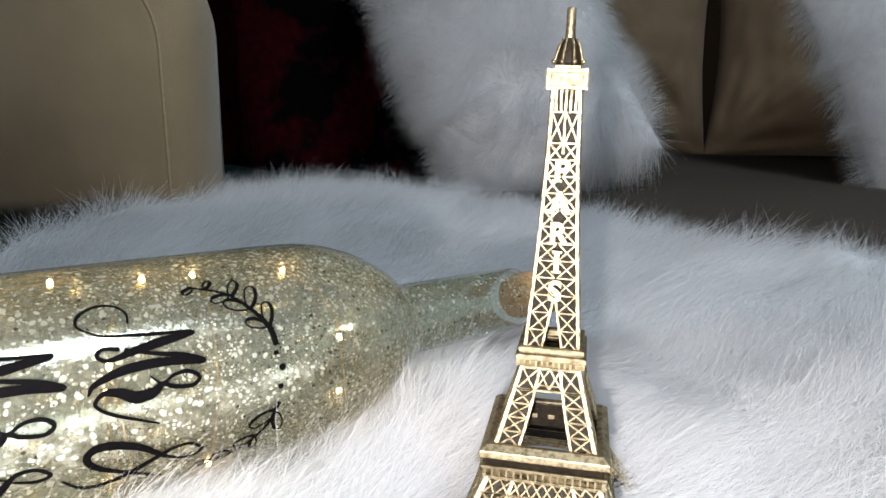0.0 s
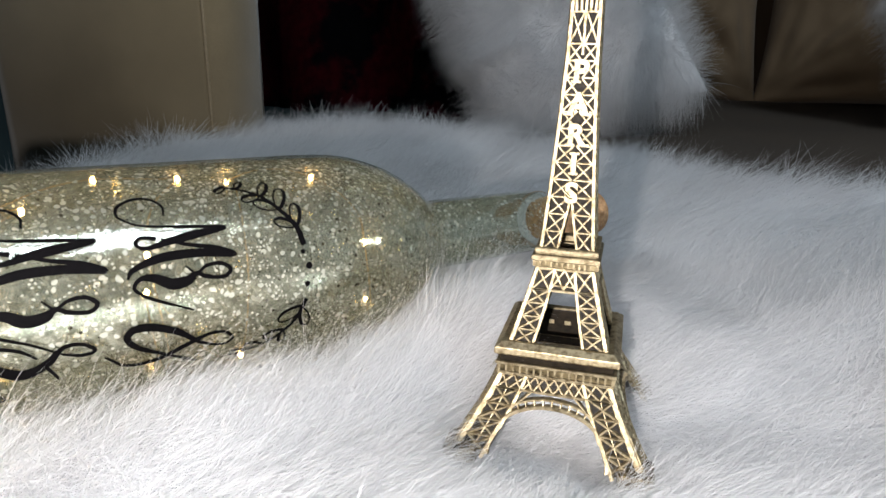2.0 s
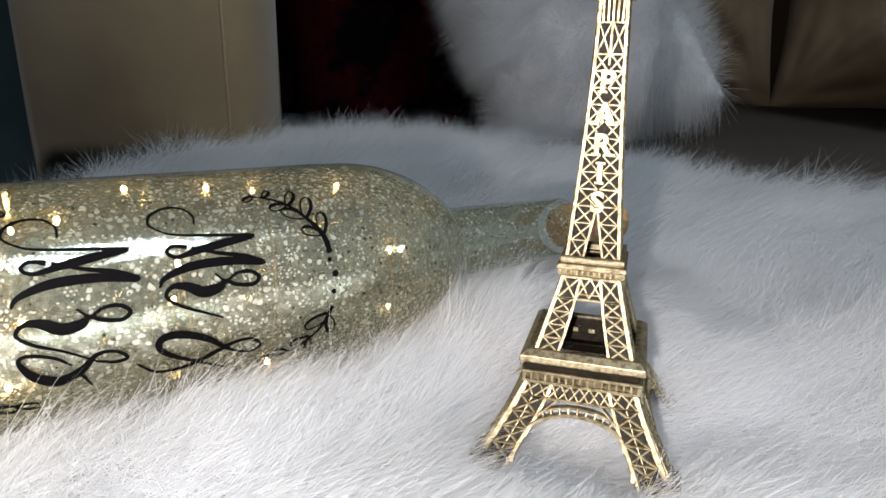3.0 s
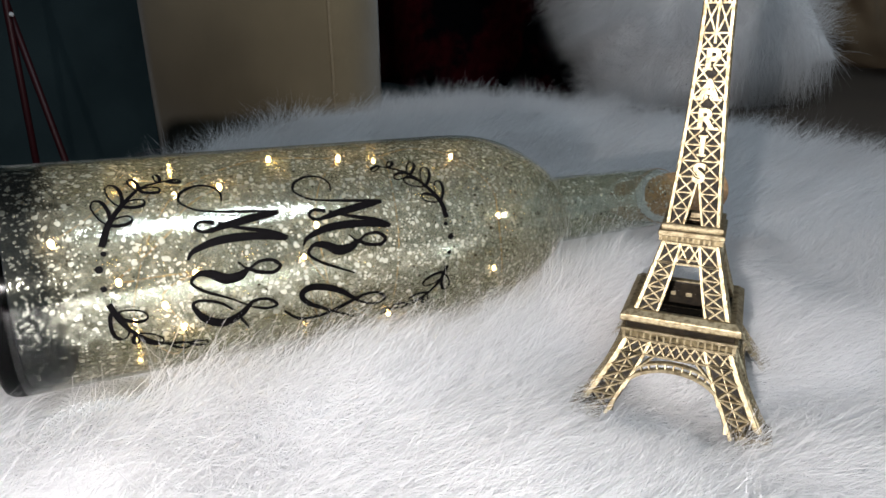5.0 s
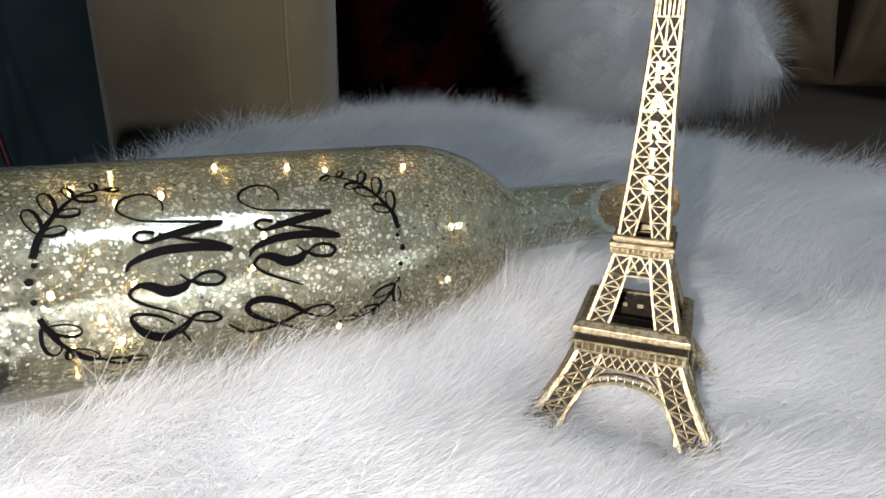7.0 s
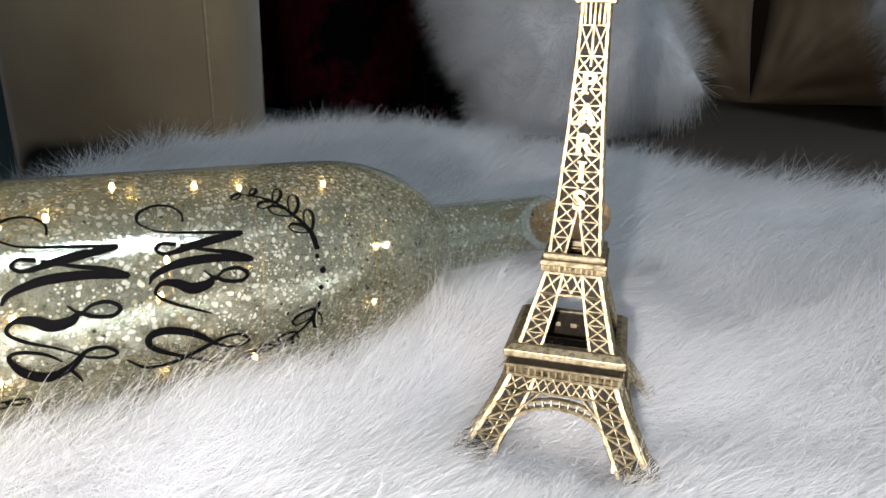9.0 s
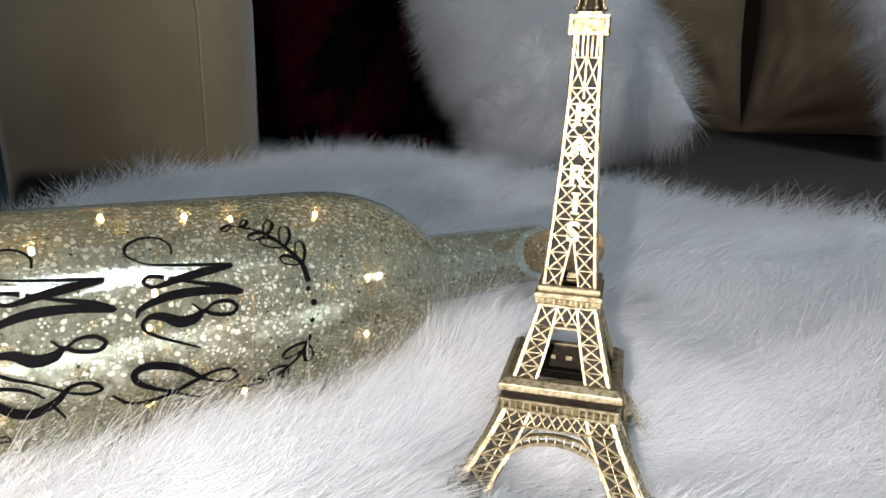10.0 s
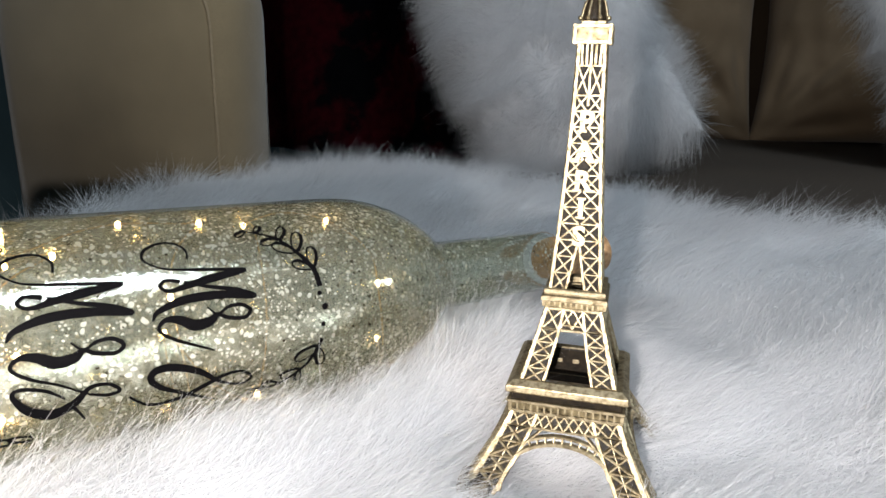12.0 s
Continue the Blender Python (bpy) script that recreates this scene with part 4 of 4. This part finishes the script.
# ---- bottle ----
def bottle():
    thing = tagged(new("wine_bottle"), "mercury glass wine bottle with black lettering lying on fur", "bottle")
    m = Matrix((B_SIDE, B_AXIS.cross(B_SIDE), B_AXIS)).transposed().to_4x4()
    m.translation = B_ORIGIN
    thing.matrix_world = m
    base = [(0.0, 0.008), (0.012, 0.006), (0.024, 0.003), (0.031, 0.0008), (0.0345, 0.0), (0.0360, 0.0006), (0.0370, 0.002), (0.0374, 0.004), (0.0375, 0.0057), (0.0340, 0.0075), (0.020, 0.0100), (0.0, 0.0110)]
    bm = bmesh.new()
    lathe(bm, base, 96)
    part("heel", bm, HEEL, thing, "thick dark glass heel of the bottle", True)
    bm = bmesh.new()
    lathe(bm, [(0.0354, 0.0074), (0.0354, 0.0150), (0.0345, 0.0178), (0.0310, 0.0200), (0.0220, 0.0220), (0.0, 0.0235)], 64)
    part("punt", bm, PUNT, thing, "smoky dark hollow of the bottle's base", True)
    prof = [(0.0375, 0.0058)]
    ss = np.r_[np.linspace(0.02, 0.150, 10), np.linspace(0.153, 0.2264, 40), np.linspace(0.230, 0.281, 10)]
    prof += [(float(bottle_radius(s)), float(s)) for s in ss]
    prof += [(0.0145, 0.2835), (0.0143, 0.2852), (0.0138, 0.2864), (0.0132, 0.2868)]
    bm = bmesh.new()
    lathe(bm, prof, 96)
    glass = part("glass", bm, GLASS, thing, "clear greenish outer glass", True)
    # silvered coat just inside
    ss = np.r_[np.linspace(0.0078, 0.150, 14), np.linspace(0.153, 0.2264, 40), np.linspace(0.230, 0.2830, 10)]
    bm = bmesh.new()
    lathe(bm, [(float(bottle_radius(s)) - 0.0012, float(s)) for s in ss], 96)
    part("silvering", bm, MERCURY, thing, "flaked champagne silver coat inside the glass", True)

    def on_glass(x, y, lift=0.00025):
        """x: mm across, y: mm up the bottle; a place on the outside."""
        th = radians(20) - x / 37.6
        r = float(bottle_radius(y / 1000)) + lift
        return Vector((r * math.cos(th), -r * math.sin(th), y / 1000))

    def stroke(bm, pts, steps=10):
        """A pen stroke through (x, y, width) in millimetres, laid on the glass."""
        q = spline(pts, steps)
        rows = []
        for i, (x, y, w) in enumerate(q):
            a, b = q[max(i - 1, 0)], q[min(i + 1, len(q) - 1)]
            d = np.array([b[0] - a[0], b[1] - a[1]])
            d = d / (np.linalg.norm(d) + 1e-9)
            w = w * 1.2 + 0.05
            nx, ny = -d[1] * w / 2, d[0] * w / 2
            rows.append([bm.verts.new(on_glass(x + k * nx, y + k * ny)) for k in (-1, -0.33, 0.33, 1)])
        for a, b in zip(rows, rows[1:]):
            for k in range(3):
                bm.faces.new((a[k], a[k + 1], b[k + 1], b[k]))

    def disc(bm, x, y, r):
        ring = [bm.verts.new(on_glass(x + r * math.cos(2 * math.pi * k / 20), y + r * math.sin(2 * math.pi * k / 20))) for k in range(20)]
        bm.faces.new(ring)

    def inked(name, strokes, label):
        bm = bmesh.new()
        for s in strokes:
            stroke(bm, s)
        bmesh.ops.recalc_face_normals(bm, faces=bm.faces)
        return part(name, bm, INK, thing, label, True)

    def capital_m(dx, dy):
        pts = [(-16.8, 68.9, 0.5), (-20.2, 69.0, 0.6), (-23.2, 66, 0.7), (-23.6, 61.5, 0.8), (-21.4, 57.2, 0.8), (-18.1, 56.2, 0.6), (-15.3, 59.3, 0.5), (-13.8, 63.4, 0.6), (-12.4, 74, 0.9), (-11.0, 85.8, 0.9),
               (-9.8, 77.3, 2.2), (-8.4, 69, 1.9), (-7.0, 62.3, 1.0), (-8.6, 59.5, 0.9), (-10.4, 61.3, 0.9), (-9.6, 65.4, 1.2)]
        pts2 = [(-9.4, 66.5, 0.7), (-7.0, 73, 0.9), (-4.6, 82, 1.3), (-2.0, 87, 1.2), (-3.8, 77, 2.1), (-3.8, 66, 2.2), (-1.4, 58, 1.3), (1.2, 55.9, 0.5)]
        return [[(x + dx, y + dy, w) for x, y, w in p] for p in (pts, pts2)]

    def small_r(dx, dy, tail):
        pts = [(3.8, 70.7, 0.4), (6.3, 73.7, 0.6), (4.6, 77.1, 0.8), (4.5, 81.2, 1.0), (6.6, 83.9, 1.0), (8.6, 81.8, 1.0), (7.9, 76.8, 1.0), (6.5, 73.7, 1.2), (8.2, 71, 2.4), (8.6, 66.5, 2.8), (6.4, 62.3, 2.2), (5.9, 58.2, 1.2), (8.5, 56.2, 0.8), (11.8, 60, 0.8), (15.2, 67, 0.6), (*tail, 0.4)]
        return [[(x + dx, y + dy, w) for x, y, w in pts]]

    inked("lettering", capital_m(0, 0) + small_r(0, 0, (19.8, 74.2)) + [
        [(19.8, 74.2, 0.6), (21.3, 79, 0.9), (20.4, 82.1, 0.9), (17.7, 79, 0.9), (17.8, 74.3, 1.1), (21.8, 70.4, 2.0), (24.2, 64.8, 2.8), (21.5, 59.4, 2.2), (17.2, 56.3, 1.2), (15.0, 56.2, 0.9), (14.6, 58.9, 0.9), (16.5, 64.2, 0.8), (19.7, 68.1, 0.5)],
        [(23.0, 70.0, 0.8), (25.5, 71.4, 0.7), (28.5, 72.8, 0.5)]], "black handwritten Mrs")
    inked("lettering", capital_m(0.2, 36.4) + small_r(-4.2, 37.6, (17.5, 72.0)), "black handwritten Mr")
    inked("lettering", [[(33.0, 110.6, 0.5), (28.1, 102.7, 0.9), (22.7, 93.6, 1.4), (18.9, 90.6, 1.6), (16.3, 92.6, 2.0), (16.7, 98.1, 2.1), (19.8, 105, 1.7), (25.1, 111.5, 1.0), (27.8, 118, 0.8), (25.9, 121.4, 0.8), (22.7, 118.4, 0.8), (22.6, 113.3, 1.0), (24.9, 107.4, 1.4), (28.5, 98.8, 1.3), (28.6, 90.4, 1.0), (23.6, 84.5, 0.5)]], "black handwritten ampersand")

    def sprig(name, stem, leaves):
        strokes = [stem]
        for x, y, ang, ln in leaves:
            c, s = math.cos(radians(ang)), math.sin(radians(ang))
            loop = []
            for k in range(9):
                a = k / 8 * 2 * math.pi
                u, v = ln * (1 - math.cos(a)) / 2, ln * 0.26 * math.sin(a) * (0.6 + 0.4 * (1 - math.cos(a)) / 2)
                loop.append((x + u * c - v * s, y + u * s + v * c, 0.45 + 0.5 * (k > 4)))
            strokes.append(loop)
        inked(name, strokes, "black drawn leaf sprig")

    # ang: direction of the leaf, 0 across (down the picture), 90 up the bottle
    sprig("sprig", [(-1.9, 146.3, 1.6), (-8.1, 145.1, 1.5), (-14.8, 140.9, 1.1), (-21.5, 134.8, 0.8), (-26.0, 124.6, 0.5)],
          [(-8.5, 145, 170, 8), (-8.5, 144.8, -110, 7), (-15.0, 140.6, 160, 8.5), (-15, 140.5, -115, 8), (-20.5, 136, 150, 6.5), (-20.5, 135.8, -80, 6), (-24.5, 129, 140, 4), (-25.5, 126, -60, 4)])
    sprig("sprig", [(16.1, 145.7, 1.3), (22.9, 142.5, 1.1), (28.0, 137.8, 0.9), (32.5, 130.9, 0.7), (34.5, 117.7, 0.4)],
          [(19, 144.5, -65, 9), (19.5, 144.5, 15, 7.5), (27.2, 138.5, -75, 7), (27.5, 138.3, 0, 5), (32, 131.5, -100, 6), (33.4, 126, -95, 5)])
    sprig("sprig", [(-6.0, 32.9, 1.7), (-12.6, 35.5, 1.5), (-19.1, 40.3, 1.1), (-25.4, 46.9, 0.8), (-27.5, 57.3, 0.5)],
          [(-12.8, 35.6, 200, 9), (-12.8, 35.8, 100, 6.5), (-18.5, 39.5, 195, 9), (-18.7, 40, 95, 6.5), (-24, 45, 200, 5.5), (-24, 45.5, 85, 6), (-26.6, 51.5, 190, 4), (-27.2, 54, 80, 4)])
    sprig("sprig", [(11.1, 32.5, 1.5), (17.3, 35.0, 1.2), (22.4, 38.6, 1.0), (28.8, 46.7, 0.8), (31.0, 59.6, 0.4)],
          [(13.5, 33.4, 10, 10.5), (14.5, 34, 72, 9), (23.0, 39.2, 55, 8.5), (22.6, 38.8, -5, 4), (29.2, 48, 65, 7), (30.4, 54, 70, 6)])
    for x, y, r in ((0.3, 145.7, 0.8), (5.1, 147.2, 1.15), (11.0, 146.2, 0.9), (-4.0, 33.1, 0.8), (0.5, 31.3, 1.15), (6.3, 31.8, 0.9)):
        bm = bmesh.new()
        disc(bm, x, y, r)
        part("dot", bm, INK, thing, "round black ink dot")
    return thing


thing = bottle()


def in_bottle(s, deg, r):
    a = radians(deg)
    return B_ORIGIN + B_AXIS * s + (B_SIDE * math.cos(a) + B_UP * math.sin(a)) * r


def fairy_lights():
    lights = tagged(new("fairy_lights"), "string of warm micro lights on copper wire inside the bottle", "fairy lights")
    lights.location = B_ORIGIN
    spots = [(0.020, 34, 0.0358), (0.045, 70, 0.0340), (0.070, 60, 0.0340), (0.055, 38, 0.0345), (0.036, 12, 0.0358), (0.058, 11, 0.0345), (0.048, -4, 0.0345), (0.053, -20, 0.0340), (0.040, -120, 0.033), (0.060, 150, 0.033),
             (0.092, 100, 0.033), (0.115, 79, 0.0340), (0.100, 30, 0.0300), (0.110, -150, 0.033), (0.128, -48, 0.0340), (0.140, 130, 0.033), (0.160, 71, 0.0335), (0.172, 20, 0.0310), (0.185, -70, 0.022)]
    wire = []
    for k, (s, deg, r) in enumerate(spots):
        p = in_bottle(s, deg, r)
        bm = bmesh.new()
        bmesh.ops.create_uvsphere(bm, u_segments=12, v_segments=8, radius=0.0009)
        bmesh.ops.scale(bm, vec=(1, 1, 1.5), verts=bm.verts)
        b = part("bulb", bm, BULB, lights, "glowing warm drop bulb", True)
        b.location = p - B_ORIGIN
        wire.append(p - B_ORIGIN + Vector((0, 0, 0.0003)))
        if k + 1 < len(spots):
            s2, d2, r2 = spots[k + 1]
            dd = (d2 - deg + 180) % 360 - 180
            for f in (0.33, 0.66):
                wire.append(in_bottle(s + (s2 - s) * f + 0.004 * math.sin(k * 2.1), deg + dd * f, 0.033) - B_ORIGIN)
    part("wire", tube_points([Vector(p) for p in spline(wire, 5)], 0.0003, 5), COPPER, lights, "thin copper wire")


fairy_lights()


def cork():
    bm = bmesh.new()
    lathe(bm, [(0.0, 0.0), (0.0088, 0.0), (0.0098, 0.0008), (0.0106, 0.0040), (0.0110, 0.0080), (0.0112, 0.0340), (0.0109, 0.0382), (0.0100, 0.0393), (0.0, 0.0395)], 48)
    ob = tagged(part("cork", bm, CORK, None, "", True), "light brown cork stopper pushed into the bottle neck", "cork")
    m = Matrix((B_SIDE, B_AXIS.cross(B_SIDE), B_AXIS)).transposed().to_4x4()
    m.translation = B_ORIGIN + B_AXIS * 0.2845
    ob.matrix_world = m


cork()
